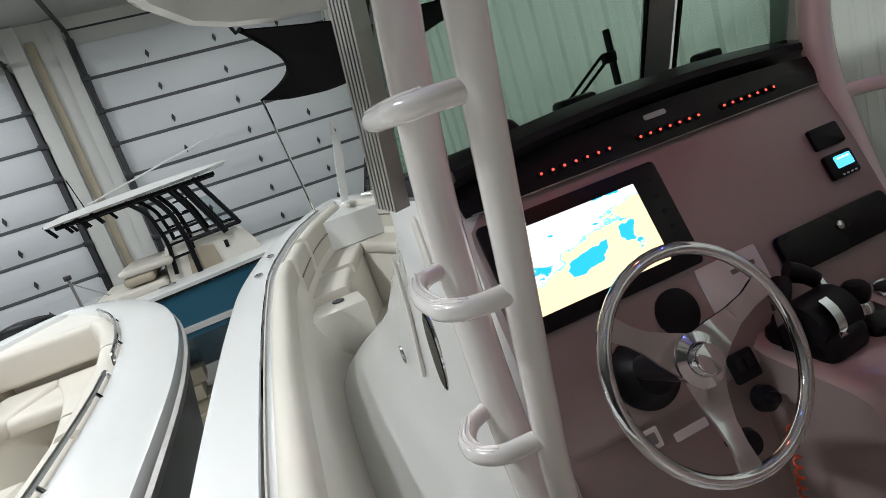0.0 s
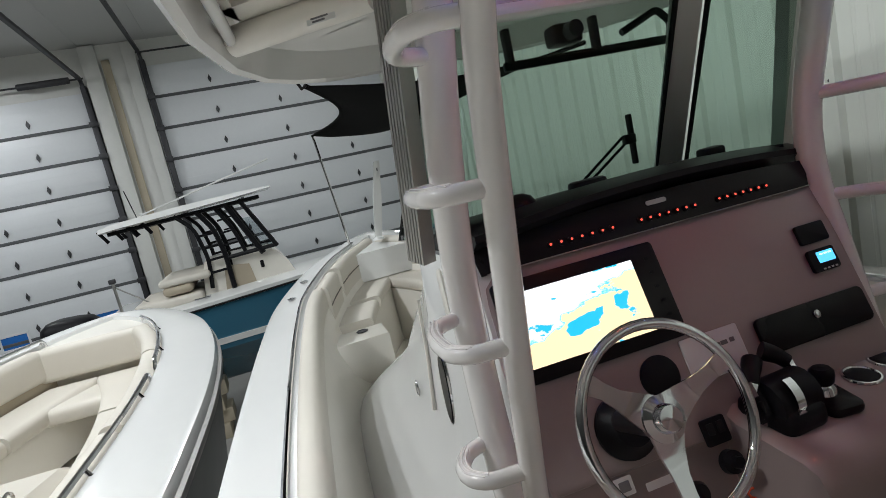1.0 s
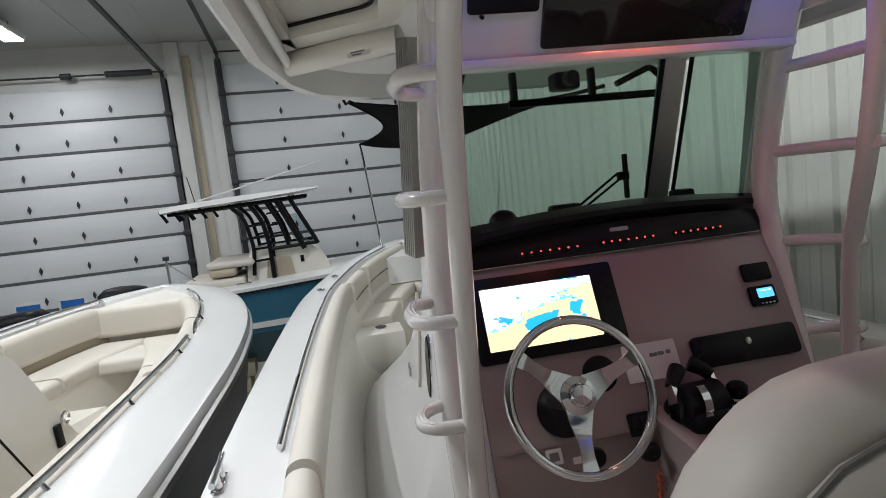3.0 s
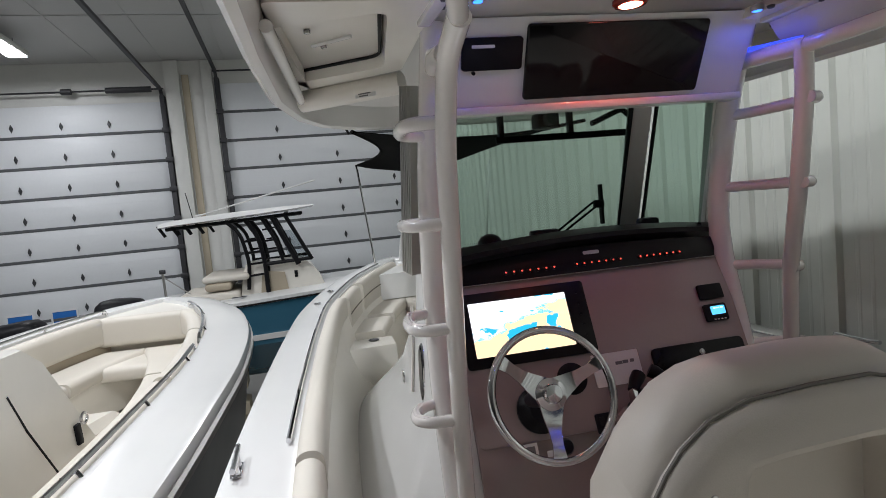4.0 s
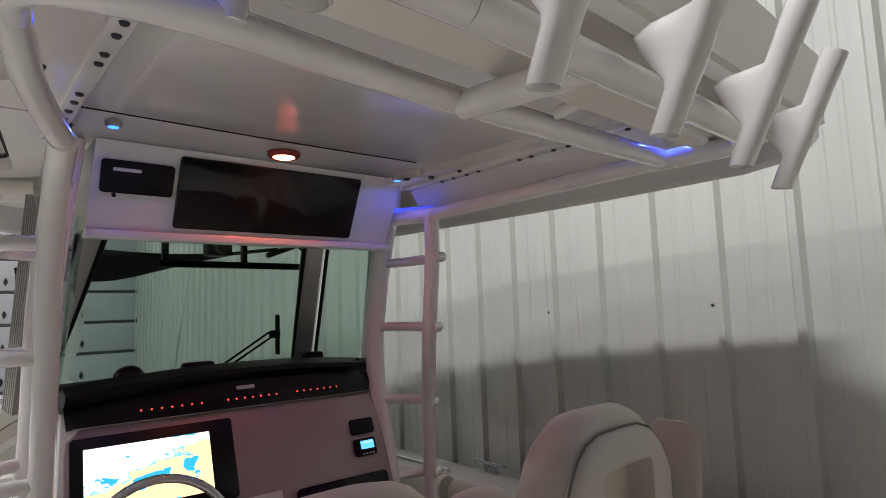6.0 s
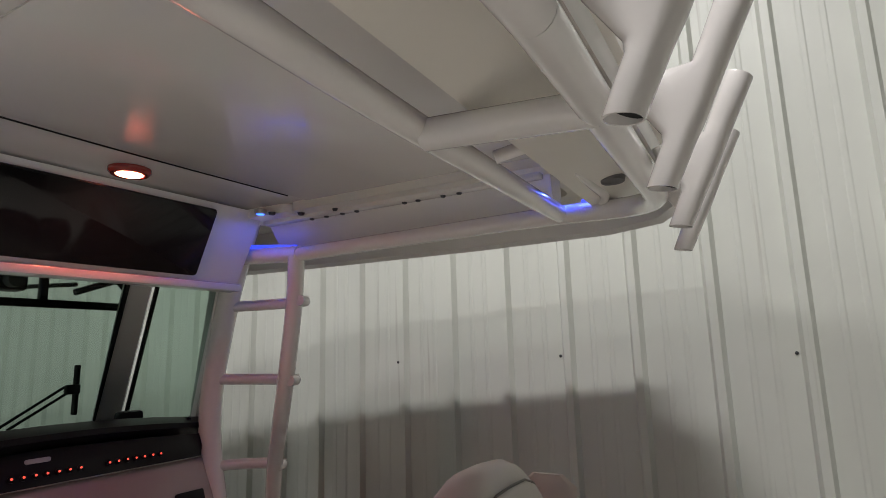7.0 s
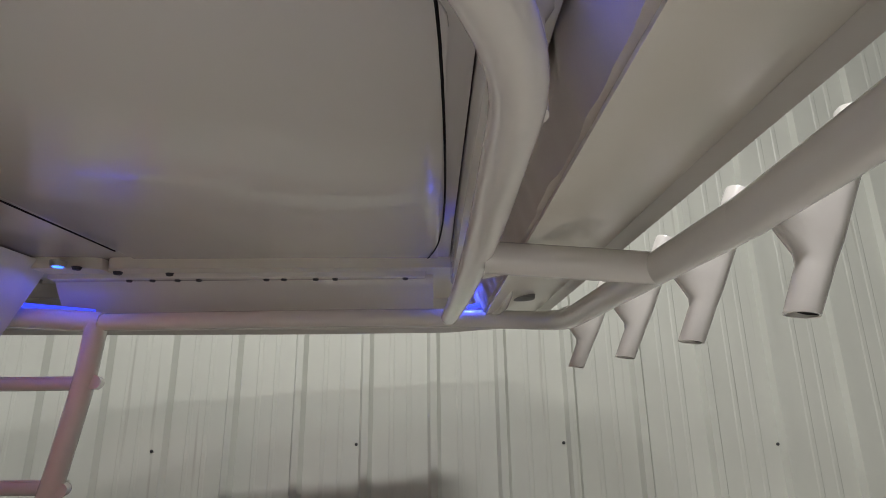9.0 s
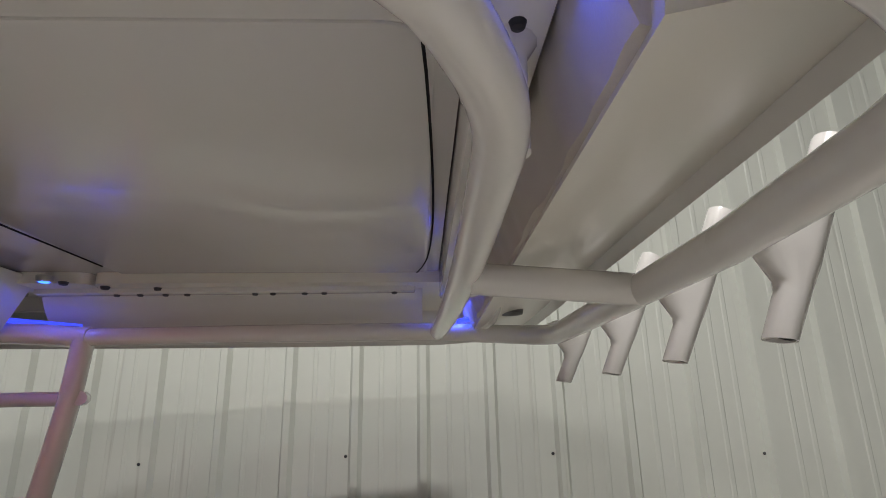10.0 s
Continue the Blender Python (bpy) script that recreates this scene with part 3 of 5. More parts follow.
bow_lounge(-1)
bow_lounge(1)
bd = [r for r in FINE if r[0] > 4.75]
tagged(part("bow_deck", loft([[(CX - max(hb - 0.2, 0.01), y, z - 0.03), (CX + max(hb - 0.2, 0.01), y, z - 0.03), (CX + max(hb - 0.2, 0.01), y, z - 0.3), (CX - max(hb - 0.2, 0.01), y, z - 0.3)] for y, hb, z in bd if hb > 0.21]), GELCOAT, bpy.data.objects["fishing_boat"]), "white moulded bow deck")


# ---- helm console ----
def console():
    con = thing("helm_console", "white moulded helm console with slanted dash and side door", "helm console")
    # lower body, flared at the foot
    rings = []
    for z, v, w, y0, y1 in ((SOLE, 0.66, 0.97, 0.54, 3.75), (1.55, 0.65, 0.955, 0.56, 3.68), (1.63, 0.645, 0.915, 0.57, 3.58), (1.72, 0.64, 0.86, 0.58, 3.45), (1.81, 0.635, 0.805, 0.59, 3.28), (1.9, 0.63, 0.757, 0.60, 3.1), (2.05, 0.62, 0.692, 0.63, 2.75), (2.2, 0.61, 0.645, 0.665, 2.45), (2.4, 0.60, 0.618, 0.73, 2.15), (2.55, 0.59, 0.60, 0.80, 1.9), (2.78, 0.575, 0.575, 0.88, 1.55)):
        half = [(0.96 * v, y0), (v, y0 + 0.06), (v + (w - v) * 0.7, y0 + 0.28), (w, y0 + 0.45), (w * 0.97, y0 + (y1 - y0) * 0.55), (0.80 * w, y0 + (y1 - y0) * 0.83), (0.45 * w, y1 - 0.06), (0.25 * w, y1)]
        half = half[:1] + [tuple(p)[:2] for p in curve_through([(*p, 0) for p in half[1:]], 4)]
        rings.append([(CX + px, py, z) for px, py in half] + [(CX - px, py, z) for px, py in half[::-1]])
    part("body", loft(rings), GELCOAT, con, angle=60)
    # oval portlight, door edge and pull ring in each side
    for sign in (-1, 1):
        oval = [(0.036 * math.cos(q), 0.115 * math.sin(q)) for q in [2 * math.pi * k / 28 for k in range(28)]]
        mo = basis((CX + sign * 0.622, 1.15, 2.345), (0, 1, -0.25), (-sign * 0.10, 0.25, 1))
        part("portlight", plate(oval, -0.012, 0.014, 0.004), SCREENOFF, con, "dark oval portlight", mo)
        part("portlight_rim", tube([Vector((a, b, 0)) for a, b in oval], 0.009, 8, closed=True), CHROME, con, "polished oval rim", mo)
        part("door_edge", tube([(CX + sign * 0.603, 1.36, 2.60), (CX + sign * 0.622, 1.33, 2.40), (CX + sign * 0.650, 1.30, 2.22)], 0.007, 8, 0.03), CREAM, con, "cream edge trim of the side door")
        part("shoulder_recess", plate(round_rect(0.05, 0.16, 0.02), -0.01, 0.012, 0.006), CREAM, con, m=basis((CX + sign * 0.583, 1.08, 2.66), (0, 1, -0.4), (-sign * 0.1, 0.4, 1)))
        part("pull_ring", tube([Vector((CX + sign * 0.648, 1.50 + 0.018 * math.cos(q), 2.235 + 0.03 * math.sin(q))) for q in [2 * math.pi * k / 16 for k in range(16)]], 0.004, 6, closed=True), CHROME, con)
    # slanted dash panel
    d = dash_at(1.10, 2.465)
    part("dash_panel", plate(round_rect(1.15, 0.60, 0.03), -0.05, 0.0, 0.008), DASH, con, "warm grey slanted dash", d)
    part("lower_dash", loft([[(CX - 0.56, y, z), (CX + 0.56, y, z), (CX + 0.56, y + 0.06, z), (CX - 0.56, y + 0.06, z)] for z, y in ((1.52, 0.535), (1.9, 0.585), (2.2, 0.645), (2.27, 0.68))]), DASH, con, "warm grey lower console face")
    # throttle shelf
    prof = [(0.66, 2.262), (0.60, 2.232), (0.40, 2.205), (0.36, 2.19), (0.335, 2.15), (0.345, 2.00), (0.42, 1.80), (0.60, 1.75), (0.70, 1.9)]
    xs = (1.055, 1.085, 1.60, 1.69, 1.70)
    rings = []
    for x in xs:
        k = 0.05 if x in (xs[0], xs[-1]) else 0.0
        rings.append([(x, y + (0.5 - y) * k, z - (0.02 if k else 0)) for y, z in prof])
    part("shelf", loft(rings), DASH, con, "moulded shelf below the dash")
    # black eyebrow over the dash
    rings = []
    for k in range(13):
        x = 0.53 + 1.19 * k / 12
        arch = 0.035 * (1 - ((k - 6) / 6) ** 2)
        rings.append([(x, y, z + arch * s) for y, z, s in ((0.86, 2.80, 1), (0.822, 2.825, 1), (0.825, 2.843, 1), (0.90, 2.862, 1), (1.36, 2.83, 0.4), (1.40, 2.80, 0.2), (1.2, 2.77, 0))])
    part("eyebrow", loft(rings), BLACK, con, "matt black dash hood")
    # switch panel strip
    bm = plate([(-0.565, -0.05), (0.545, -0.05), (0.575, 0.035)] + [(0.575 - 1.15 * k / 10, 0.035 + 0.022 * math.sin(math.pi * k / 10)) for k in range(1, 11)], -0.002, 0.010, 0.003)
    strip = part("switch_panel", bm, BLACKS, con, "black switch panel with red lit buttons", dash_at(1.105, 2.772, 0.004))
    for x0, x1, n in ((0.755, 0.952, 7), (1.047, 1.233, 7), (1.32, 1.495, 7)):
        for i in range(n):
            x = x0 + (x1 - x0) * i / (n - 1)
            part("button", lathe([(0.010, 0.0), (0.010, 0.005), (0.007, 0.007), (0.0, 0.007)], 10), BLACK, strip, m=dash_at(x, 2.757, 0.014))
            part("indicator", lathe([(0.0036, 0.0), (0.0036, 0.0015), (0.0, 0.002)], 8), REDLED, strip, "red indicator light", dash_at(x, 2.757, 0.0212))
    part("edge_trim", tube([dash_at(1.105 + 0.55 * k / 6, 2.727, 0.012).translation for k in range(-6, 7)], 0.0022, 6), ALU, strip, "thin bright trim line")
    for px, py, pl in ((1.49, 0.99, 0.09), (0.98, 0.96, 0.12)):
        part("hood_block", box(px - pl / 2, px + pl / 2, py - 0.02, py + 0.03, 2.862, 2.905, 0.012, 2), BLACK, con, "black moulded block on the hood")
    part("maker_plate", plate(round_rect(0.07, 0.014, 0.006), 0, 0.002), ALU, strip, m=dash_at(1.12, 2.797, 0.0145))
    return con


console()


def chartplotter():
    p = thing("chartplotter", "black flush-mounted chart display showing a lit coastal chart", "chartplotter")
    part("bezel", plate(round_rect(0.505, 0.280, 0.014), 0.0, 0.014, 0.004), BLACKS, p, m=dash_at(0.795, 2.569))
    part("screen", plate(round_rect(0.385, 0.203, 0.003), 0.0, 0.001), CHART, p, "bright chart picture", dash_at(0.772, 2.569, 0.0145))
    for k in range(5):
        part("key", plate(round_rect(0.012, 0.008, 0.003), 0, 0.002), BLACK, p, m=dash_at(1.012, 2.655 - k * 0.038, 0.0145))


chartplotter()


def small_gauges():
    a = thing("blank_gauge", "square black instrument with dark face on the dash", "gauge")
    part("face", plate(round_rect(0.108, 0.062, 0.008), 0, 0.012, 0.003), BLACK, a, m=dash_at(1.578, 2.594))
    b = thing("engine_gauge", "square black instrument with a lit blue display", "gauge")
    part("face", plate(round_rect(0.10, 0.070, 0.010), 0, 0.014, 0.004), BLACK, b, m=dash_at(1.572, 2.515))
    part("display", plate(round_rect(0.062, 0.034, 0.004), 0, 0.001), GAUGEBLUE, b, "lit blue display", dash_at(1.58, 2.522, 0.0145))
    for k in range(3):
        part("figure", plate(round_rect(0.012, 0.005, 0.001), 0, 0.001), GAUGEWHITE, b, m=dash_at(1.565 + k * 0.016, 2.530, 0.016))
    for k in range(4):
        part("key", plate(round_rect(0.008, 0.005, 0.001), 0, 0.001), LABEL, b, m=dash_at(1.556 + k * 0.015, 2.489, 0.0145))
    g = thing("glovebox", "black glovebox lid with round steel latch", "glovebox")
    part("lid", plate(round_rect(0.395, 0.105, 0.02), 0, 0.016, 0.005), BLACKS, g, m=dash_at(1.445, 2.372))
    part("latch", lathe([(0.012, 0), (0.012, 0.004), (0.007, 0.007), (0, 0.007)], 14), CHROME, g, "round steel latch", dash_at(1.452, 2.384, 0.016))


small_gauges()


def steering_wheel():
    w = thing("steering_wheel", "polished steel three-spoke steering wheel", "steering wheel")
    hub = Vector((0.700, 0.385, 2.440))
    m = basis(hub, (1, 0, 0), (0, 0.42, 1))
    R = 0.198
    ring = [(R * math.cos(2 * math.pi * k / 48), R * math.sin(2 * math.pi * k / 48), 0) for k in range(48)]
    part("rim", tube([Vector(p) for p in ring], 0.0125, 10, closed=True), CHROME, w, m=m)
    for a in (21, 141, 261):
        c, s = math.cos(radians(a)), math.sin(radians(a))
        rings = []
        for f, wd, z in ((0.03, 0.040, -0.03), (0.07, 0.030, -0.03), (0.11, 0.020, -0.022), (0.15, 0.017, -0.010), (0.188, 0.022, -0.002)):
            rings.append([(f * c - q * s, f * s + q * c, z + h) for q, h in ((-wd, 0), (-wd, 0.007), (wd, 0.007), (wd, 0))])
        part("spoke", loft(rings), CHROME, w, m=m)
    part("hub_cap", lathe([(0.050, -0.035), (0.050, -0.02), (0.032, -0.015), (0.030, 0.0), (0.026, 0.006), (0.0, 0.008)], 24), CHROME, w, m=m)
    part("shaft", lathe([(0.025, -0.20), (0.035, -0.10), (0.035, -0.03), (0, -0.03)], 20), BLACK, w, m=m)
    kn = basis(hub + Vector((0.005, -0.012, -0.165)), (1, 0, 0), (0, 0.42, 1))
    part("knob", lathe([(0.010, -0.015), (0.012, 0.01), (0.024, 0.018), (0.026, 0.035), (0.02, 0.045), (0.0, 0.047)], 18), BLACK, w, "black turning knob", kn)
    hb = thing("helm_mount", "round black helm pump cover behind the wheel", "helm mount")
    part("cover", lathe([(0.085, 0.0), (0.085, 0.012), (0.072, 0.022), (0.05, 0.05), (0, 0.05)], 28), BLACK, hb, m=dash_at(0.768, 2.285))


steering_wheel()


def dash_fittings():
    o = thing("round_hatch", "round black blanking cap on the dash", "cap")
    part("cap", lathe([(0.058, 0), (0.058, 0.006), (0.050, 0.010), (0, 0.008)], 24), BLACK, o, m=dash_at(0.916, 2.365))
    k = thing("key_panel", "small black ignition switch panel", "switch panel")
    part("face", plate(round_rect(0.075, 0.07, 0.008), 0, 0.010, 0.003), BLACK, k, m=dash_at(0.994, 2.207, 0.012))
    for i in range(2):
        part("rocker", plate(round_rect(0.02, 0.03, 0.004), 0, 0.006, 0.002), RUBBER, k, m=dash_at(0.979 + i * 0.03, 2.214, 0.022))
    c = thing("engine_card", "pale printed card leaning on the dash", "card")
    part("card", plate(round_rect(0.19, 0.12, 0.006), 0, 0.005), LABEL, c, m=dash_at(1.10, 2.375, 0.002))
    for i in range(3):
        part("print", plate(round_rect(0.028 - 0.006 * i, 0.012, 0.002), 0, 0.001), INK, c, m=dash_at(1.11 + i * 0.027, 2.392 + 0.001 * i, 0.0075))
    # throttle
    t = thing("throttle", "black and chrome twin throttle lever", "throttle")
    part("housing", box(1.045, 1.185, 0.45, 0.63, 2.235, 2.31, 0.03, 3), BLACK, t)
    part("drum", tube([(1.05, 0.53, 2.31), (1.18, 0.53, 2.31)], 0.064, 24), BLACK, t)
    arc = [Vector((0, 0.53 - 0.0725 * math.cos(q), 2.315 + 0.0725 * math.sin(q))) for q in [radians(-35 + 12 * k) for k in range(9)]]
    part("scale_band", sweep([p + Vector((1.095, 0, 0)) for p in arc], [(-0.013, -0.003), (0.013, -0.003), (0.013, 0.003), (-0.013, 0.003)]), CHROME, t, "chrome scale band")
    for x, lean in ((1.035, 0.0), (1.195, 0.03)):
        part("lever", loft([[(x + a, y + b, z) for a, b in ((-0.007, -w), (0.007, -w), (0.007, w), (-0.007, w))] for y, z, w in ((0.53, 2.27, 0.026), (0.53, 2.32, 0.028), (0.545 + lean, 2.365, 0.018), (0.555 + lean, 2.39, 0.014))]), CHROME, t, "chrome lever")
        q = 0.02 if x < 1.1 else -0.02
        part("grip", tube([(x, 0.545 + lean, 2.37), (x + q, 0.56 + lean, 2.392), (x + 2.4 * q, 0.58 + lean, 2.408)], lambda f: 0.020 + 0.006 * f, 14, 0.015), BLACK, t)
    t.matrix_basis = Matrix.Translation((0.04, 0.0, -0.035))
    # joystick
    j = thing("joystick", "black docking joystick on a square base", "joystick")
    part("base", plate(round_rect(0.10, 0.14, 0.025), 0, 0.028, 0.010), BLACKS, j, m=Matrix.Translation((1.29, 0.51, 2.218)) @ pose(0, 0, 0, 6, 0, -12))
    part("collar", lathe([(0.034, 0), (0.030, 0.02), (0.022, 0.03), (0, 0.03)], 18), CHROME, j, m=Matrix.Translation((1.29, 0.525, 2.240)))
    part("stick", lathe([(0.020, 0.0), (0.028, 0.012), (0.031, 0.03), (0.030, 0.042), (0.022, 0.050), (0, 0.052)], 18), BLACK, j, m=Matrix.Translation((1.29, 0.525, 2.264)))
    for i, (x, y) in enumerate(((1.46, 0.545), (1.59, 0.565))):
        cup = thing("cup_holder", "round recessed cup holder with steel rim", "cup holder", "cup holders")
        part("rim", tube([Vector((0.046 * math.cos(a), 0.046 * math.sin(a), 0)) for a in [2 * math.pi * q / 24 for q in range(24)]], 0.005, 6, closed=True), CHROME, cup, m=Matrix.Translation((x, y, 2.228)) @ pose(0, 0, 0, 7))
        part("well", lathe([(0.0, -0.004), (0.044, -0.003), (0.044, 0.0005), (0.043, 0.001), (0, 0.0012)], 20), BLACK, cup, m=Matrix.Translation((x, y, 2.228)) @ pose(0, 0, 0, 7))
    # below the wheel: maker's plates, plug and cord
    s = thing("warning_plate", "small printed warning plates on the console", "label")
    part("plate", plate(round_rect(0.05, 0.045, 0.003), 0, 0.002), LABEL, s, m=dash_at(0.70, 2.165, 0.012))
    part("print", plate(round_rect(0.03, 0.025, 0.003), 0, 0.001), INK, s, m=dash_at(0.70, 2.165, 0.0145))
    part("plate", plate(round_rect(0.09, 0.02, 0.003), 0, 0.002), LABEL, s, m=dash_at(0.80, 2.145, 0.012))
    q = thing("stop_switch", "black stop switch with orange coiled cord", "stop switch")
    part("switch", lathe([(0.032, 0), (0.030, 0.02), (0.016, 0.028), (0.014, 0.045), (0, 0.046)], 18), BLACK, q, m=dash_at(1.0, 2.13, 0.012))
    coil = [Vector((0.985 + 0.008 * math.cos(k * 0.9), 0.50 + 0.008 * math.sin(k * 0.9), 2.10 - k * 0.004)) for k in range(80)]
    part("cord", tube(coil, 0.0035, 5), ORANGE, q)


dash_fittings()


# ---- windshield and hardtop ----
def windshield():
    w = thing("windshield", "green-tinted three-sided windshield with dark edge seals", "windshield")
    for sign in (-1, 1):
        x = lambda d: CX + sign * d
        pb, pt = Vector((x(0.565), 1.40, 2.82)), Vector((x(0.44), 1.02, 3.44))
        section = [(-0.05, -0.02), (0.05, -0.02), (0.05, 0.02), (-0.05, 0.02)]
        part("corner_post", sweep([pb, pt], section, up=(sign * 0.6, 0.8, 0)), UNDER, w, "grey-white corner post")
        sb, st = Vector((x(0.565), 0.86, 2.86)), Vector((x(0.55), 0.71, 3.40))
        q = [pb + Vector((sign * 0.05, -0.05, 0)), sb, st, pt + Vector((sign * 0.05, -0.05, 0))]
        nrm = Vector((sign * 0.005, 0, 0))
        part("side_pane", loft([[p - nrm for p in q], [p + nrm for p in q]]), GLASS, w, "tinted side pane")
        part("seal", tube([q[1], q[0], q[3]], 0.010, 6), RUBBER, w)
        # ribbed aluminium track at the aft edge of the pane
        ribs = []
        for k in range(6):
            o = -0.036 + k * 0.0125
            ribs += [(o, -0.016), (o, -0.024), (o + 0.008, -0.024), (o + 0.008, -0.016)]
        section = ribs + [(0.036, 0.02), (-0.036, 0.02)]
        part("track", sweep([(x(0.665), 0.95, 2.80), (x(0.64), 0.80, 3.47)], section, up=(-sign, 0.35, 0)), ALU, w, "ribbed aluminium curtain track")
    f = [(CX - 0.52, 1.415, 2.82), (CX + 0.52, 1.415, 2.82), (CX + 0.40, 1.03, 3.42), (CX - 0.40, 1.03, 3.42)]
    n = Vector((0, 0.004, 0.003))
    part("front_pane", loft([[Vector(p) - n for p in f], [Vector(p) + n for p in f]]), GLASS, w, "tinted front pane")
    part("seal", tube([f[3], f[0], f[1], f[2]], 0.010, 6), RUBBER, w)
    wip = thing("windshield_wiper", "black pantograph windshield wiper parked upright", "wiper")
    part("arm", tube([(1.27, 1.45, 2.85), (1.50, 1.465, 2.985)], 0.006, 6), BLACK, wip)
    part("arm", tube([(1.30, 1.45, 2.84), (1.53, 1.465, 2.97)], 0.006, 6), BLACK, wip)
    part("blade", box(1.538, 1.552, 1.445, 1.475, 2.87, 3.075, 0.004), RUBBER, wip)
    part("pivot", box(1.50, 1.555, 1.44, 1.47, 2.955, 2.995, 0.006), BLACK, wip)
    gear = thing("wiper_gear", "black wiper motor and linkage below the hardtop brow", "wiper motor")
    part("beam", box(0.89, 1.56, 1.17, 1.19, 3.287, 3.317, 0.005), BLACK, gear)
    part("hook", tube([(1.555, 1.18, 3.295), (1.575, 1.18, 3.36), (1.52, 1.18, 3.41), (1.36, 1.18, 3.35)], 0.013, 8, 0.02), BLACK, gear)
    part("motor", box(1.08, 1.19, 1.15, 1.23, 3.34, 3.41, 0.015), BLACK, gear)
    part("motor_cap", tube([(1.13, 1.14, 3.375), (1.13, 1.10, 3.375)], 0.028, 14), STEELD, gear)
    for x in (0.915, 1.25):
        part("hanger", box(x - 0.012, x + 0.012, 1.165, 1.195, 3.31, 3.42, 0.004), BLACK, gear)
    pk = thing("dash_compass", "black domed compass on the dash hood", "compass")
    part("base", lathe([(0.062, 0), (0.060, 0.02), (0.05, 0.03), (0, 0.03)], 20), BLACK, pk, m=Matrix.Translation((0.738, 0.95, 2.832)))
    part("dome", lathe([(0.052, 0.03), (0.050, 0.05), (0.036, 0.07), (0.015, 0.08), (0, 0.081)], 20), BLACKS, pk, m=Matrix.Translation((0.738, 0.95, 2.832)))


windshield()

PIPE_R = 0.029


def hardtop_frame():
    fr = thing("pipe_arch", "white powder-coated pipe frame carrying the hardtop", "pipe frame")
    for sign in (-1, 1):
        x = lambda d: CX + sign * d
        # leg up the console's aft edge
        leg = [(0.435, 0.66, 2.02), (0.434, 0.73, 2.40), (0.450, 0.775, 2.78), (0.440, 0.655, 3.10), (0.450, 0.585, 3.32), (0.475, 0.545, 3.60)] if sign < 0 else [(1.692, 0.62, 2.02), (1.70, 0.72, 2.40), (1.705, 0.84, 2.86), (1.665, 0.69, 3.32), (1.65, 0.57, 3.60)]
        part("leg", tube(leg, 0.042, 20, 0.22), PIPE, fr, "thick leg pipe")
        # ladder pipe, bent aft under the top
        if sign < 0:
            pts = [(0.45, 0.62, SOLE), (0.443, 0.555, 2.30), (0.432, 0.47, 2.65), (0.424, 0.40, 2.93), (0.412, 0.315, 3.22), (0.408, 0.22, 3.41), (CX - 0.685, 0.05, 3.455)]
        else:
            pts = [(1.862, 0.64, SOLE), (1.860, 0.635, 2.36), (1.80, 0.565, 2.68), (1.678, 0.40, 2.97), (1.652, 0.335, 3.28), (1.636, 0.315, 3.44)]
        part("ladder_pipe", tube(pts, PIPE_R, 16, 0.09), PIPE, fr)
        link = [(0.405, 0.22, 3.42), (0.42, 0.36, 3.45), (0.47, 0.58, 3.465)] if sign < 0 else [(1.636, 0.30, 3.442), (1.64, 0.42, 3.452), (1.65, 0.62, 3.465)]
        part("link_pipe", tube(link, PIPE_R, 14), PIPE, fr)
        for z, yl, lx, ly in ((3.265, 0.31, 0.447, 0.60), (2.99, 0.385, 0.444, 0.70), (2.67, 0.465, 0.446, 0.765), (2.355, 0.545, 0.436, 0.735)):
            if sign > 0:
                fx, fy, lx, ly = {3.265: (1.652, 0.335, 1.665, 0.70), 2.99: (1.676, 0.395, 1.69, 0.79), 2.67: (1.80, 0.57, 1.70, 0.78), 2.355: (1.860, 0.635, 1.70, 0.70)}[z]
                foot, leg_at = Vector((fx, fy, z + 0.015)), Vector((lx, ly, z + 0.015))
                step = [foot + Vector((-0.012, -0.03, 0)), foot + Vector((0.045, -0.015, 0)), foot.lerp(leg_at, 0.25) + Vector((0.055, 0, 0)), foot.lerp(leg_at, 0.7) + Vector((0.045, 0, 0)), leg_at]
            else:
                step = [(0.425, yl, z), (0.345, yl + 0.01, z), (0.312, yl + 0.05, z), (0.315, 0.45 * yl + 0.55 * ly, z), (0.35, ly - 0.03, z), (lx, ly, z)]
            ob = part("step", tube(step, 0.019, 14, 0.07), PIPE, fr, "bent step bar with ribbed top")
            for q in (-0.009, 0.0, 0.009):
                part("tread_rib", tube([Vector(p) + Vector((q * sign, 0, 0.0185 - abs(q) * 0.25)) for p in rounded(step[1:5], 0.05)], 0.0025, 6), PIPE, ob)
    return fr


hardtop_frame()


def boat_stands():
    for label, spots in (("timber keel block under the boat", [(CX, -2.5, 0.60), (CX, 1.0, 0.60), (-1.75, 1.0, 0.65), (-1.9, -2.0, 0.65), (-1.2, 7.9, 0.80), (0.8, 7.9, 0.80)]),):
        for x, y, h in spots:
            st = thing("keel_block", label, "keel block", "keel blocks")
            for k in range(4):
                w = 0.30 if k % 2 else 0.22
                part("timber", box(x - w, x + w, y - 0.5 + w, y + 0.5 - w, h * k / 4, h * (k + 1) / 4 - 0.003, 0.006), WOOD, st)


boat_stands()


def bow_fittings():
    cup = thing("gunwale_cup", "round black cup insert in the aft gunwale", "cup holder")
    part("insert", lathe([(0.055, 0), (0.055, 0.008), (0.045, 0.012), (0.040, 0.004), (0, 0.004)], 24), BLACK, cup, m=Matrix.Translation((2.36, -0.42, 2.237)))


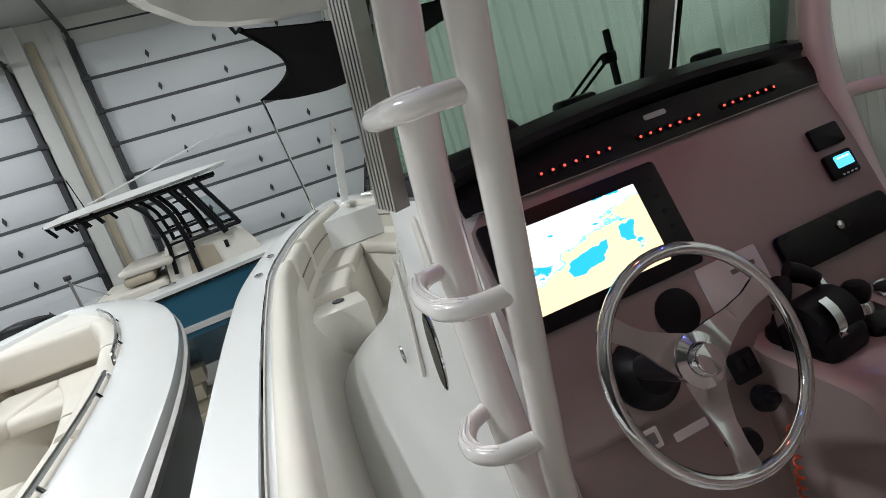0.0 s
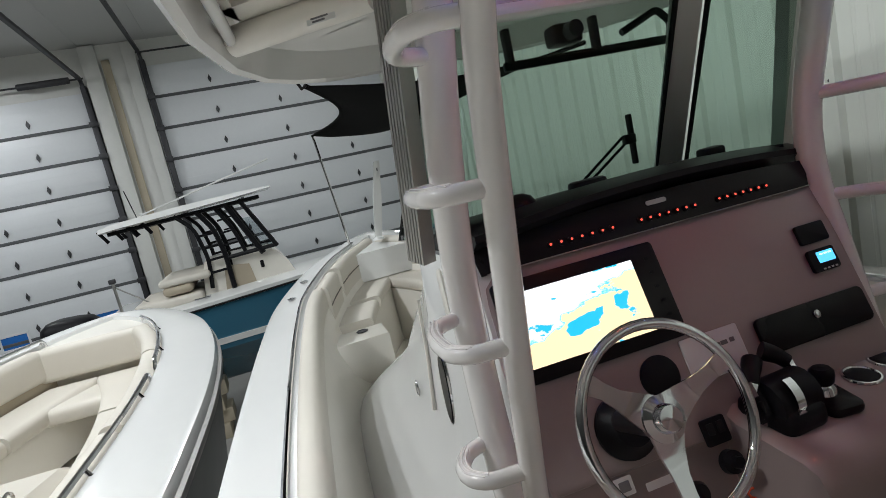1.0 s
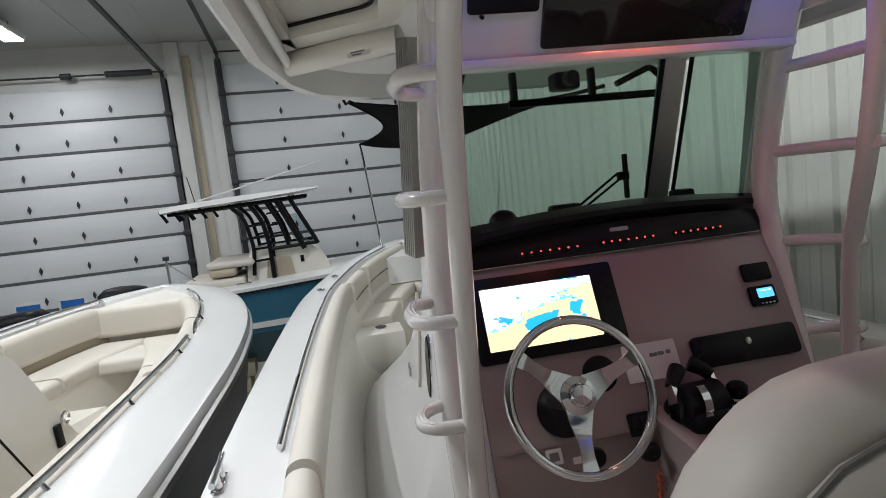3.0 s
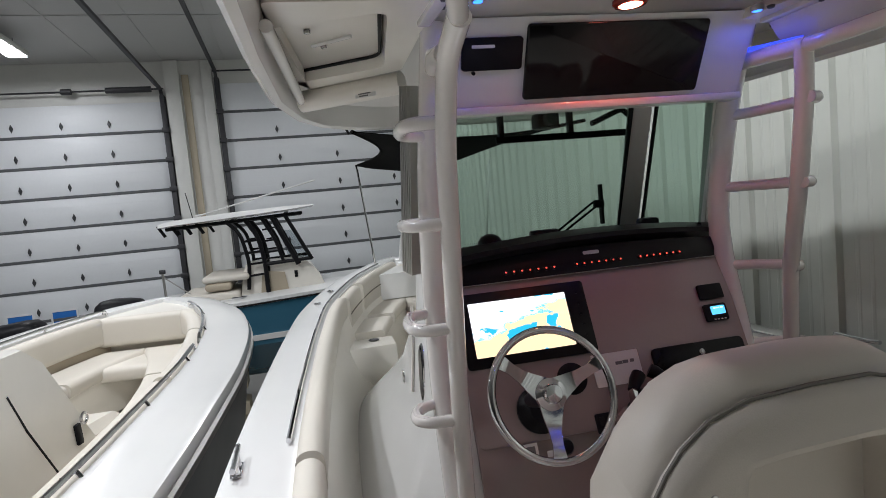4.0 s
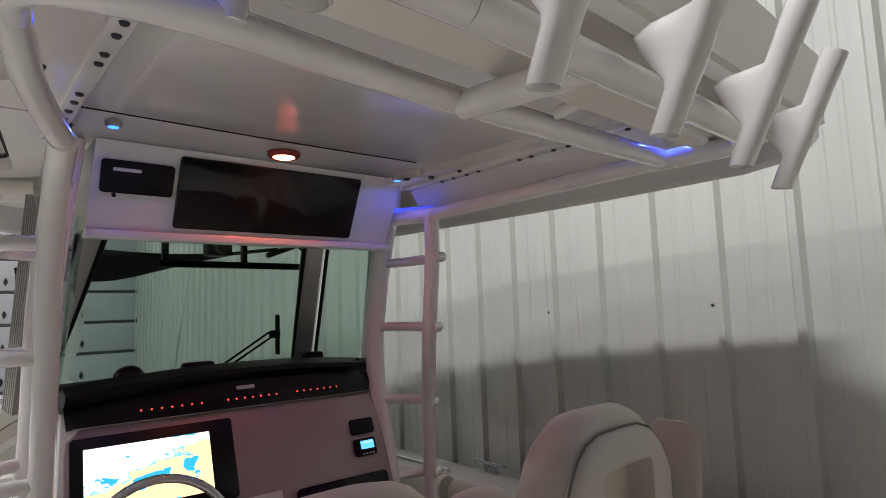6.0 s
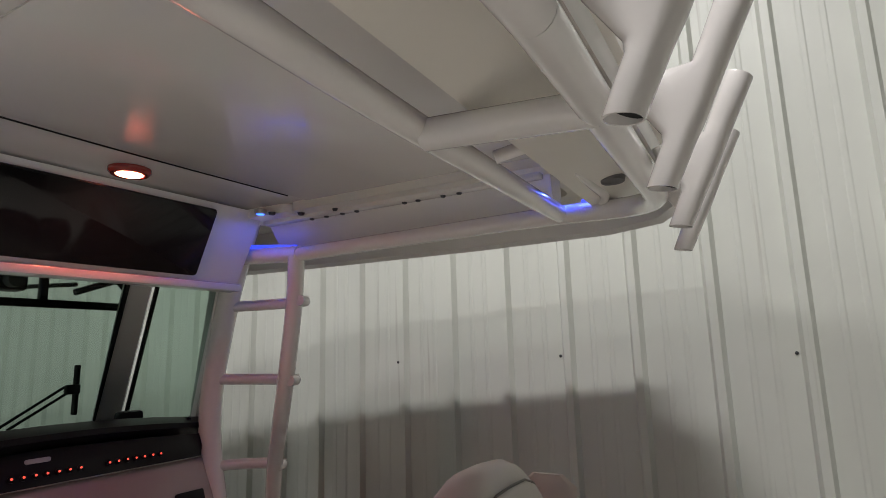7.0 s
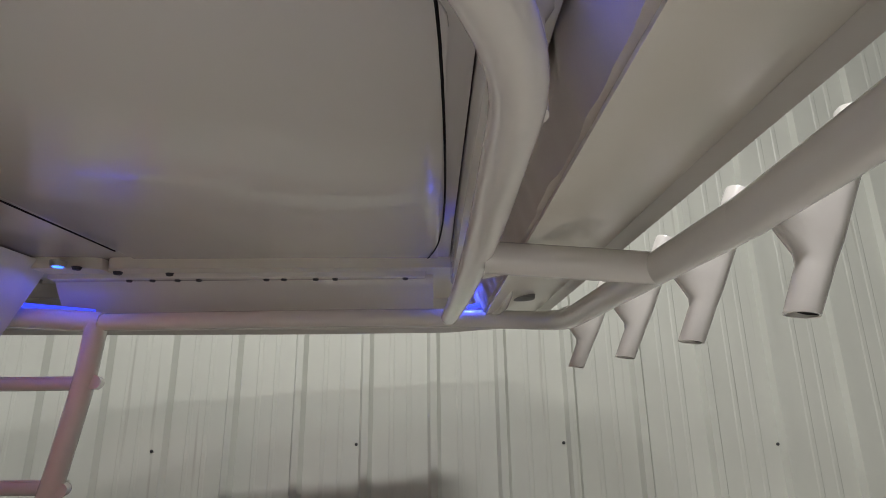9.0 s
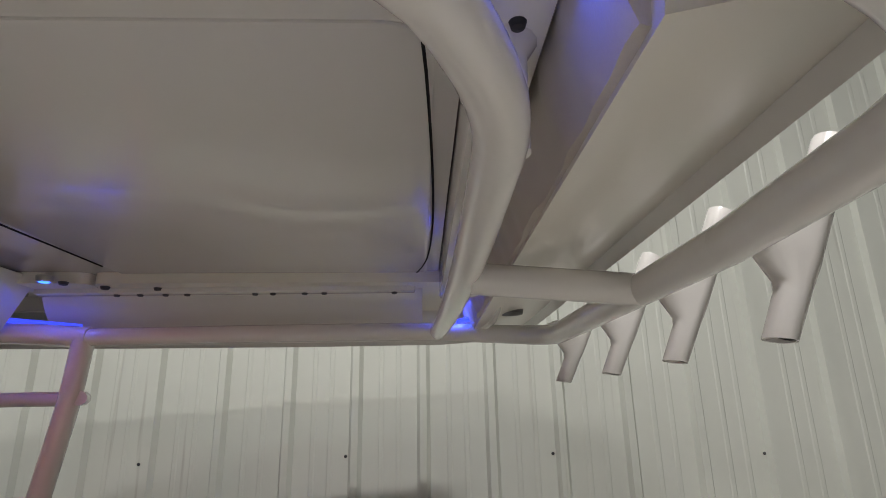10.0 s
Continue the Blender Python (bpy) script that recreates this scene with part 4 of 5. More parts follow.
bow_fittings()
def overhead_loop():
    fr = thing("overhead_loop", "white pipe loop under the hardtop with rod holder bar", "pipe frame")
    port = [(CX - 0.685, 0.06, 3.457), (0.305, -0.22, 3.475), (0.262, -0.48, 3.470), (0.19, -0.74, 3.43), (0.27, -0.93, 3.392), (0.60, -0.945, 3.388)]
    part("side_pipe", tube(port, 0.0245, 18, 0.16), PIPE, fr)
    star = [(1.636, 0.33, 3.442), (1.625, -0.20, 3.445), (1.592, -0.62, 3.440), (1.53, -0.86, 3.420), (1.38, -0.935, 3.396), (0.60, -0.945, 3.388)]
    part("side_pipe", tube(star, 0.0245, 18, 0.2), PIPE, fr)
    part("cross_pipe", tube([(0.266, -0.44, 3.472), (0.252, -0.60, 3.452), (0.39, -0.680, 3.430), (0.75, -0.682, 3.418), (1.20, -0.676, 3.425), (1.585, -0.662, 3.438)], 0.0235, 18, 0.14), PIPE, fr)
    part("stub", tube([(0.845, -0.69, 3.410), (0.842, -0.945, 3.390)], 0.0245, 16), PIPE, fr)
    # short strut and rubber foot in the starboard corner
    part("strut", tube([(1.075, -0.70, 3.440), (1.10, -0.78, 3.462), (1.50, -0.80, 3.452), (1.565, -0.77, 3.440)], 0.013, 12, 0.05), PIPE, fr)
    part("foot", lathe([(0.0, -0.004), (0.030, 0.0), (0.034, 0.02), (0.030, 0.055), (0.0, 0.06)], 18), INK, fr, "grey rubber foot", Matrix.Translation((1.40, -0.835, 3.452)))
    part("mount_post", lathe([(0.020, 0), (0.020, 0.02), (0.022, 0.09), (0.034, 0.11), (0.0, 0.11)], 16), PIPE, fr, m=Matrix.Translation((0.46, -0.688, 3.426)))
    return fr


overhead_loop()


def rod_holder(x, y, z):
    rod = thing("rod_holder", "white pipe rod holder welded to the aft bar", "rod holder", "aft rod holders")
    a = Vector((x, y, z))
    d = Vector((0.0, -0.42, 0.907))
    s = Vector((1, 0, 0))
    n = s.cross(d)

    def ring(h, r, wide=0.0, slant=0.0):
        """A round section, drawn out forwards where the web blends into the bar."""
        out = []
        for q in [2 * math.pi * k / 24 for k in range(24)]:
            u = math.cos(q)
            v = math.sin(q)
            out.append(a + d * (h + slant * v) + s * u * r + n * v * (r + (wide if v < 0 else 0)))
        return out
    r = 0.0178
    rows = [ring(0, r, 0, 0.005), ring(0.055, r + 0.001), ring(0.066, r + 0.001, 0.006), ring(0.098, r + 0.003, 0.055), ring(0.114, r + 0.003, 0.07), ring(0.135, r + 0.003, 0.05), ring(0.16, r + 0.003, 0.0), ring(0.19, 0.021), ring(0.262, 0.0225), ring(0.266, 0.0215), ring(0.266, 0.018), ring(0.17, 0.0155), ring(0, 0.0155, 0, 0.005), ring(0, r, 0, 0.005)]
    part("pipe", loft(rows, caps=False), PIPE, rod)
    # Black plug set in the lower mouth as the shade inside the pipe.
    part("liner", tube([a + d * 0.007, a + d * 0.02], 0.0156, 18), RUBBER, rod)


for rx, ry, rz in ((0.385, -1.008, 3.286), (0.639, -1.008, 3.288), (0.893, -1.002, 3.288), (1.164, -0.992, 3.289), (1.44, -0.964, 3.291)):
    rod_holder(rx, ry, rz)


HALF = [(-0.955, 0.72), (-0.94, 0.85), (-0.87, 1.0), (-0.68, 1.09), (-0.2, 1.10), (0.4, 1.07), (1.0, 1.02), (1.5, 0.93), (1.85, 0.81), (2.05, 0.67), (2.13, 0.50)]
TOP_X = 0.985


def ring_plate(outer, inner, z0, z1):
    """A flat frame: outer and inner outlines with equally many points."""
    bm = loft([[(x, y, z1) for x, y in outer], [(x, y, z0) for x, y in outer], [(x, y, z0) for x, y in inner], [(x, y, z1) for x, y in inner]], caps=False)
    return bm


def quad_loop(corners, r=0.05, n=4):
    """A four-cornered outline with rounded corners."""
    out, c = [], [Vector((*p, 0)) for p in corners]
    for i in range(4):
        a, b, d = c[i - 1], c[i], c[(i + 1) % 4]
        p, q = b + (a - b).normalized() * r, b + (d - b).normalized() * r
        for k in range(n + 1):
            s = k / n
            v = p * (1 - s) ** 2 + b * 2 * s * (1 - s) + q * s * s
            out.append((v.x, v.y))
    return out


def hardtop():
    top = thing("hardtop", "glossy off-white moulded hardtop with inset ceiling panels", "hardtop")

    def outline(inset):
        pts = []
        for y, h in HALF:
            pts.append((TOP_X + max(h - inset, 0.05), y + (inset * 0.6 if y < 0 else -inset) * (1 if y < -0.85 or y > 1.9 else 0)))
        return pts + [(2 * TOP_X - px, py) for px, py in pts[::-1]]
    rings = []
    for inset, z in ((0.40, 3.665), (0.12, 3.655), (0.07, 3.63), (0.05, 3.53), (0.038, 3.472), (0.016, 3.459), (0.0, 3.472), (-0.005, 3.53), (0.05, 3.62), (0.22, 3.72), (0.45, 3.77)):
        rings.append([(px, py, z + 0.05 * min(1, max(0, (py - 1.1) / 0.9)) * (3.66 - z if z < 3.6 else 0) / 0.19) for px, py in outline(inset)])
    part("shell", loft(rings), UNDER, top)
    # central ceiling panel with its seam
    slab = [(0.40, -0.665), (1.74, -0.665), (1.74, 0.60), (0.40, 0.60)]
    part("ceiling_slab", plate(quad_loop(slab, 0.08, 5), 3.606, 3.66, 0.012, 3), UNDER, top, "smooth glossy ceiling moulding")
    part("ceiling_panel", plate(quad_loop([(0.52, -0.632), (1.640, -0.632), (1.640, 0.19), (0.52, 0.25)], 0.06, 5), 3.602, 3.607, 0.002), UNDER, top, "removable ceiling panel")
    for line in ([(0.40, 0.262), (0.56, 0.256), (1.02, 0.238), (1.475, 0.205)], [(1.645, 0.15), (1.652, -0.15), (1.655, -0.52)], [(0.42, -0.60), (0.60, -0.622), (1.05, -0.640), (1.38, -0.635), (1.55, -0.610), (1.645, -0.575)]):
        part("seam", tube([Vector((x, y, 3.602)) for x, y, _ in curve_through([(*p, 0) for p in line], 5)], 0.0022, 5), RUBBER, top, "dark panel seam")
    # side strips with screw caps
    for sx, n0 in ((1, 0), (-1, 1)):
        x = 1.63 if sx > 0 else 0.42
        strip = part("trim_strip", box(x - 0.02, x + 0.02, -0.60, 0.46, 3.560, 3.612, 0.006), UNDER, top)
        for y in (0.24, 0.175, 0.105, 0.045, -0.145, -0.195, -0.285, -0.34, -0.54):
            part("screw_cap", lathe([(0.0, -0.006), (0.007, -0.005), (0.009, 0.0), (0, 0.001)], 10), STEELD, strip, m=Matrix.Translation((x, y, 3.560)))
    # the wings: moulded frames round recessed hatches
    for sx in (1, -1):
        f = lambda pts: [(px, py) if sx < 0 else (2 * TOP_X - px, py) for px, py in pts]
        for outer, inner, inset in (
            ([(-0.03, 0.30), (0.42, 0.28), (0.46, 1.00), (0.13, 1.30)], [(-0.02, 0.50), (0.30, 0.37), (0.385, 0.95), (0.055, 1.17)], 0.05),
            ([(-0.06, -0.74), (0.40, -0.74), (0.42, 0.27), (-0.03, 0.29)], [(0.05, -0.60), (0.30, -0.60), (0.32, 0.10), (0.04, 0.12)], 0.06),
        ):
            part("wing_frame", ring_plate(f(quad_loop(outer, 0.03)), f(quad_loop(inner, inset)), 3.575, 3.66), CREAM, top, "moulded frame round a recess")
        lid = f(quad_loop([(0.0, 0.515), (0.285, 0.39), (0.37, 0.94), (0.07, 1.15)], 0.05))
        part("hatch_seal", tube([Vector((a, b, 3.615)) for a, b in lid], 0.006, 6, closed=True), RUBBER, top, "black hatch seal")
        part("hatch_lid", plate(lid, 3.622, 3.65, 0.006), CREAM, top, "cream moulded hatch lid")
        stay = f([(0.12, 0.80), (0.24, 0.70)])
        part("gas_stay", tube([(*stay[0], 3.612), (*stay[1], 3.612)], 0.006, 8), GELCOAT, top)
        for px, py in f([(0.10, 0.66), (0.16, 0.82)]):
            part("stay_stud", lathe([(0.0, -0.012), (0.010, -0.010), (0.012, 0.0), (0, 0.001)], 12), CHROME, top, m=Matrix.Translation((px, py, 3.62)))
        for px, py in f([(0.381, 0.253), (0.440, 0.33), (0.356, 0.12), (0.34, -0.03)]):
            part("bolt", lathe([(0.0, -0.010), (0.010, -0.008), (0.013, 0.0), (0, 0.001)], 12), STEELD, top, m=Matrix.Translation((px, py, 3.575)))
        roll = f([(0.09, 1.33), (0.47, 1.06)])
        part("curtain_roll", tube([(*roll[0], 3.535), (*roll[1], 3.54)], 0.045, 14), CREAM, top, "rolled cream side curtain")
        part("curtain_rail", tube([(*f([(-0.02, 0.35)])[0], 3.535), (*roll[0], 3.53)], 0.018, 10), UNDER, top)
        mid = Vector((*f([(0.33, 1.16)])[0], 3.515))
        along = Vector((*roll[1], 0)) - Vector((*roll[0], 0))
        tag = part("care_label", plate(round_rect(0.09, 0.03, 0.002), 0, 0.002), LABEL, top, m=basis(mid + Vector((0, -0.045, 0)), along, (0, 0.1, 1)))
        for k in range(3):
            part("print", plate(round_rect(0.07 - 0.015 * k, 0.005, 0.001), 0, 0.001), INK, tag, m=tag.matrix_basis @ Matrix.Translation((-0.004 * k, 0.009 - 0.009 * k, 0.0022)))
        # sloped moulding between the ceiling and the side pipe
        mould = []
        for py, out in ((0.46, 0.235), (0.40, 0.225), (0.06, 0.212), (-0.30, 0.228), (-0.62, 0.262)):
            row = ((0.322, 3.566), (out + 0.055, 3.52), (out + 0.012, 3.475), (out - 0.02, 3.466), (out - 0.03, 3.60), (0.322, 3.60))
            mould.append([(*f([(px, py)])[0], z) for px, z in row])
        if sx > 0:
            part("side_moulding", loft(mould), UNDER, top)
    # aft panel and the gathered zip flap in front of it
    part("rear_panel", loft([[(x0, -0.757, 3.437), (x1, -0.757, 3.437), (x1, -0.775, 3.60), (x0, -0.775, 3.60)] if k == 0 else [(x0, -0.968, 3.488), (x1, -0.968, 3.488), (x1, -0.968, 3.66), (x0, -0.968, 3.66)] for k, x0, x1 in ((0, 0.30, 1.68), (1, 0.30, 1.78))]), CREAM, top, "beige aft panel")
    part("bolt_rail", box(0.34, 1.60, -0.728, -0.668, 3.532, 3.66, 0.008), UNDER, top, "moulded rail with bolt heads")
    for px in (0.428, 0.505, 0.650, 0.827, 0.962, 1.20, 1.38):
        part("bolt", lathe([(0.0, -0.008), (0.006, -0.006), (0.008, 0.0), (0, 0.001)], 12), STEELD, top, m=Matrix.Translation((px, -0.697, 3.532)))
    rows = []
    for k in range(121):
        x = 0.32 + 1.35 * k / 120
        w = 0.004 * math.sin(k * 0.23) + 0.003 * math.sin(k * 0.41 + 1) + 0.002 * math.sin(k * 0.9)
        rows.append([(x, -0.727 + w, 3.607), (x, -0.731 + w * 1.5, 3.56), (x, -0.735 + w, 3.50), (x, -0.752 + w * 0.5, 3.447), (x, -0.762, 3.442), (x, -0.762, 3.52), (x, -0.764, 3.60)])
    part("zip_flap", loft(rows), SEATV, top, "gathered vinyl zip flap")
    return top


hardtop()


def overhead_box():
    b = thing("electronics_box", "white overhead electronics box with dark display", "electronics box")
    prof = [(0.597, 3.35), (0.472, 3.60), (0.80, 3.60), (0.80, 3.36)]
    part("case", loft([[(x, y - 0.057 * (x - 1.08), z) for y, z in prof] for x in (CX - 0.545, CX + 0.515)]), GELCOAT, b)
    part("lip", box(-0.55, 0.525, -0.01, 0.06, 3.325, 3.352, 0.008), GELCOAT, b, m=basis((CX, 0.588, 0), (1, -0.057, 0), (0.057, 1, 0)))
    part("display", plate(round_rect(0.645, 0.238, 0.012), 0, 0.014, 0.004), SCREENOFF, b, "large dark display cover", box_at(1.09, 3.476))
    part("stereo", plate(round_rect(0.20, 0.100, 0.01), 0, 0.016, 0.004), BLACK, b, "black stereo remote", box_at(0.655, 3.505))
    part("brand_mark", plate(round_rect(0.075, 0.010, 0.003), 0, 0.001), LABEL, b, m=box_at(0.622, 3.527, 0.0165))
    part("stereo_knob", lathe([(0.006, 0), (0.006, 0.01), (0, 0.011)], 10), BLACK, b, m=box_at(0.595, 3.455, 0.01))


overhead_box()


def courtesy_lamp(name, p, lens, ring, r, label):
    l = thing(name, label, "courtesy lamp")
    m = Matrix.Translation(p)
    part("ring", lathe([(r * 1.5, 0.012), (r * 1.5, 0.004), (r * 1.3, -0.004), (r, -0.004), (r, 0.012)], 24), ring, l, m=m)
    part("lens", lathe([(0, -0.006), (r * 0.9, -0.005), (r, 0.0), (0, 0.002)], 20), lens, l, m=m)


courtesy_lamp("red_courtesy_lamp", (1.046, 0.366, 3.593), REDLAMP, REDRING, 0.036, "round red lamp lit in the hardtop ceiling")
for p in ((1.517, 0.372, 3.576), (0.540, 0.315, 3.585), (1.546, -0.706, 3.52), (0.335, -0.697, 3.527)):
    courtesy_lamp("blue_courtesy_lamp", p, BLUELED, ALU, 0.014, "small round blue lamp lit under the hardtop")
down_light("red_lamp_light", (1.046, 0.366, 3.578), 0.9, (1.0, 0.14, 0.08), 0.07)
for p, watts in (((1.517, 0.372, 3.563), 0.24), ((0.540, 0.315, 3.572), 0.24), ((1.546, -0.706, 3.508), 0.22), ((0.335, -0.697, 3.515), 0.08)):
    down_light("blue_lamp_light", p, watts, (0.05, 0.10, 1.0), 0.028)
# Blue lamp light lying on the pipes, added as thin glowing strips.
for pts in ([(1.63, 0.56, 3.496), (1.668, 0.345, 3.478)], [(1.60, -0.72, 3.468), (1.53, -0.755, 3.466)], [(0.45, 0.46, 3.480), (0.41, 0.25, 3.455)], [(0.296, -0.34, 3.496), (0.275, -0.50, 3.492)]):
    glow = thing("pipe_glow", "blue lamp light on the pipe, put in as a thin glowing strip", "light strip", "blue strips")
    part("strip", tube(pts, 0.007, 8), BLUEGLOW, glow)


def helm_seat(x, w, top, label, pocket=False):
    s = thing("helm_chair", label, "helm seat", "helm seats")
    y = -0.42

    def crown(u):
        return top - 0.15 * abs(u) ** 4.0
    rings = []
    for k in range(13):
        u = -1 + 2 * k / 12
        t, e = crown(u), 0.02 * abs(u) ** 4
        rings.append([(x + u * w / 2, y + a * (1 - e), b) for a, b in ((0.07, 2.05), (0.085, t - 0.14), (0.07, t - 0.05), (0.035, t - 0.012), (-0.01, t), (-0.05, t - 0.012), (-0.072, t - 0.035), (-0.078, t - 0.06), (-0.04, t - 0.09), (-0.03, 2.05))])
    part("backrest", loft(rings), SEATV, s)
    # rear shell: a rounded frame with an opening
    hw, low = w * 0.475, 2.02
    outer = [(x + hw * u, crown(0.95 * u) - 0.052) for u in (-1, -0.92, -0.82, -0.65, -0.4, 0, 0.4, 0.65, 0.82, 0.92, 1)] + [(x + hw, 2.30), (x + hw * 0.97, low), (x - hw * 0.97, low), (x - hw, 2.30)]
    us = (-1, -1, -0.98, -0.9, -0.5, 0, 0.5, 0.9, 0.98, 1, 1)
    rim = top - 0.135
    inner = [(x + 0.52 * hw * u, rim - dz) for u, dz in zip(us, (0.09, 0.05, 0.02, 0.004, 0, 0, 0, 0.004, 0.02, 0.05, 0.09))] + [(x + 0.54 * hw, 2.30), (x + 0.54 * hw, low + 0.1), (x - 0.54 * hw, low + 0.1), (x - 0.54 * hw, 2.30)]
    rows = [[(px, y - 0.02, pz + 0.004) for px, pz in outer], [(px, y - 0.082, pz + 0.004) for px, pz in outer], [(px, y - 0.092, pz - 0.002) for px, pz in outer], [(x + (px - x) * 0.96, y - 0.104, pz - 0.02) for px, pz in outer], [(x + (px - x) * 1.12, y - 0.115, pz + 0.012) for px, pz in inner], [(px, y - 0.108, pz) for px, pz in inner], [(px, y - 0.02, pz) for px, pz in inner]]
    bm = loft(rows, caps=False)
    part("back_shell", bm, SEATV, s, "moulded rear shell with an opening")
    part("piping", tube([Vector((px, y - 0.083, pz + 0.005)) for px, pz in outer[:11]], 0.0036, 6), PIPING, s)
    part("snap", lathe([(0.008, 0), (0.006, 0.004), (0, 0.005)], 10), CHROME, s, m=basis((x - hw * 0.72, y - 0.107, 2.60), (1, 0, 0), (0, 0, 1)))
    if pocket:
        part("shelf_edge", box(x - hw * 0.53, x + hw * 0.53, y - 0.07, y - 0.03, 2.495, 2.525, 0.008), SEATV, s, "moulded shelf edge in the opening")
        part("net_pocket", plate(round_rect(w * 0.46, 0.17, 0.02), 0, 0.010, 0.004), TAN, s, "net storage pocket", basis((x, y - 0.07, 2.375), (1, 0, 0), (0, 0, 1)))
        part("net_cord", tube([Vector((x - w * 0.23 + w * 0.46 * k / 12, y - 0.085, 2.462 - 0.02 * math.sin(math.pi * k / 12))) for k in range(13)], 0.004, 6), RUBBER, s, "dark elastic cord")
        for k in range(12):
            for g in (-1, 1):
                p0 = x - w * 0.22 + k * w * 0.04
                part("net_cord", tube([(p0, y - 0.083, 2.30 if g > 0 else 2.45), (min(p0 + 0.05, x + w * 0.23), y - 0.083, 2.45 if g > 0 else 2.30)], 0.0022, 5), INK, s, "dark elastic cord")
        part("armrest", loft([[(1.815 + lean + a, y - 0.05 + b, z) for a, b in ((0, -0.085), (0.012, -0.10), (0.03, -0.085), (0.03, 0.06), (0.012, 0.075), (0, 0.06))] for z, lean in ((2.10, -0.01), (2.40, 0.0), (2.60, 0.03), (2.69, 0.045))] + [[(1.815 + 0.056 + a, y - 0.05 + b, 2.722) for a, b in ((0, -0.05), (0.008, -0.058), (0.016, -0.05), (0.016, 0.03), (0.008, 0.038), (0, 0.03))]]), SEATV, s, "armrest folded upright")
    part("seat_cushion", box(x - w / 2, x + w / 2, y + 0.02, y + 0.45, 1.98, 2.12, 0.04, 3), SEATV, s)
    part("pedestal", box(x - w / 2 + 0.04, x + w / 2 - 0.04, y - 0.02, y + 0.40, SOLE, 1.98, 0.02), GELCOAT, s)
    return s


helm_seat(0.715, 0.60, 2.768, "grey-cream padded helm seat with dark piping")
helm_seat(1.11, 0.22, 2.69, "narrow grey-cream padded centre helm seat")
helm_seat(1.545, 0.48, 2.805, "grey-cream helm seat with open rear shell and net pocket", True)


# ---- neighbouring boat ----
NBX = 0.0
NB = stations([(-4.0, 1.18, 2.14), (-1.0, 1.20, 2.15), (0.8, 1.21, 2.18), (1.7, 1.21, 2.21), (2.6, 1.18, 2.24), (3.4, 1.08, 2.28), (4.1, 0.88, 2.32), (4.65, 0.58, 2.35), (4.92, 0.30, 2.37), (5.0, 0.03, 2.375)])

NBF = stations(NB, 4)


def bay_boat():
    boat = thing("bay_boat", "white open-bow boat with cream seating alongside", "boat")
    part("hull", hull_skin(NB, NBX, 0.6, 1.0), NAVY, boat, "dark hull side")
    cap = [(0.0, -0.08), (-0.012, -0.035), (0.0, 0.0), (0.03, 0.014), (0.17, 0.028), (0.31, 0.02), (0.33, -0.04), (0.10, -0.09)]
    for sign in (-1, 1):
        part("gunwale", side_strip(NB, NBX, sign, cap), GELCOAT, boat, "broad glossy white gunwale")
        part("rub_rail", side_strip(NB, NBX, sign, [(-0.005, -0.10), (-0.025, -0.09), (-0.025, -0.06), (-0.005, -0.05)]), ALU, boat)
        for y0, y1 in ((0.7, 2.9), (3.1, 4.5)):
            rows = [r for r in NB if y0 < r[0] < y1]
            rail = [(NBX + sign * (hb - 0.325), y, z + 0.05) for y, hb, z in rows]
            rail = [(rail[0][0], rail[0][1] - 0.03, rail[0][2] - 0.06)] + rail + [(rail[-1][0], rail[-1][1] + 0.03, rail[-1][2] - 0.06)]
            part("grab_rail", tube(rail, 0.012, 8, 0.03), CHROME, boat, "polished steel rail")
            for r in rows[2::5]:
                part("rail_post", tube([(NBX + sign * (r[1] - 0.325), r[0], r[2] + 0.05), (NBX + sign * (r[1] - 0.30), r[0], r[2] + 0.01)], 0.009, 8), CHROME, boat)
        liner = [(0.32, -0.03), (0.36, -0.10), (0.38, -0.68), (0.26, -0.68)]
        part("liner", side_strip([r for r in NB if r[0] < 4.75], NBX, sign, liner), CREAM, boat, "cream inner side")
        for y0, y1 in ((1.0, 2.3), (2.31, 3.5), (3.51, 4.35)):
            rows = [r for r in NBF if y0 <= r[0] <= y1]
            part("backrest", side_strip(rows, NBX, sign, pad(0.325, 0.455, -0.23, 0.015, 0.055, 5)), VINYL, boat, "cream padded backrest")
            part("seat_cushion", side_strip(rows, NBX, sign, pad(0.40, 0.80, -0.41, -0.29, 0.045, 5)), VINYL, boat, "cream seat cushion")
        rows = [r for r in NB if 1.0 <= r[0] <= 4.8]
        part("seat_base", side_strip(rows, NBX, sign, [(0.36, -0.40), (0.76, -0.40), (0.74, -0.72), (0.36, -0.72)]), CREAM, boat, "cream seat base")
        # Darker tan strip stands in for the shade in the gap under the backrests.
        part("shadow_gap", side_strip(rows, NBX, sign, [(0.355, -0.22), (0.40, -0.22), (0.40, -0.31), (0.355, -0.31)]), TAN, boat, "tan strip coloured for the shaded gap below the backrest")
    rows = [(y, max(hb - 0.2, 0.02)) for y, hb, z in NB if y < 4.9]
    part("deck", loft([[(NBX - hb, y, 1.55), (NBX + hb, y, 1.55), (NBX + hb, y, 1.5), (NBX - hb, y, 1.5)] for y, hb in rows]), CREAM, boat, "cream deck")
    rows = [r for r in NBF if r[0] > 4.42]
    part("bow_deck", loft([[(-max(hb - 0.25, 0.01), y, z - 0.01), (max(hb - 0.25, 0.01), y, z - 0.01), (max(hb - 0.25, 0.01), y, z - 0.75), (-max(hb - 0.25, 0.01), y, z - 0.75)] for y, hb, z in rows]), CREAM, boat, "cream bow deck")
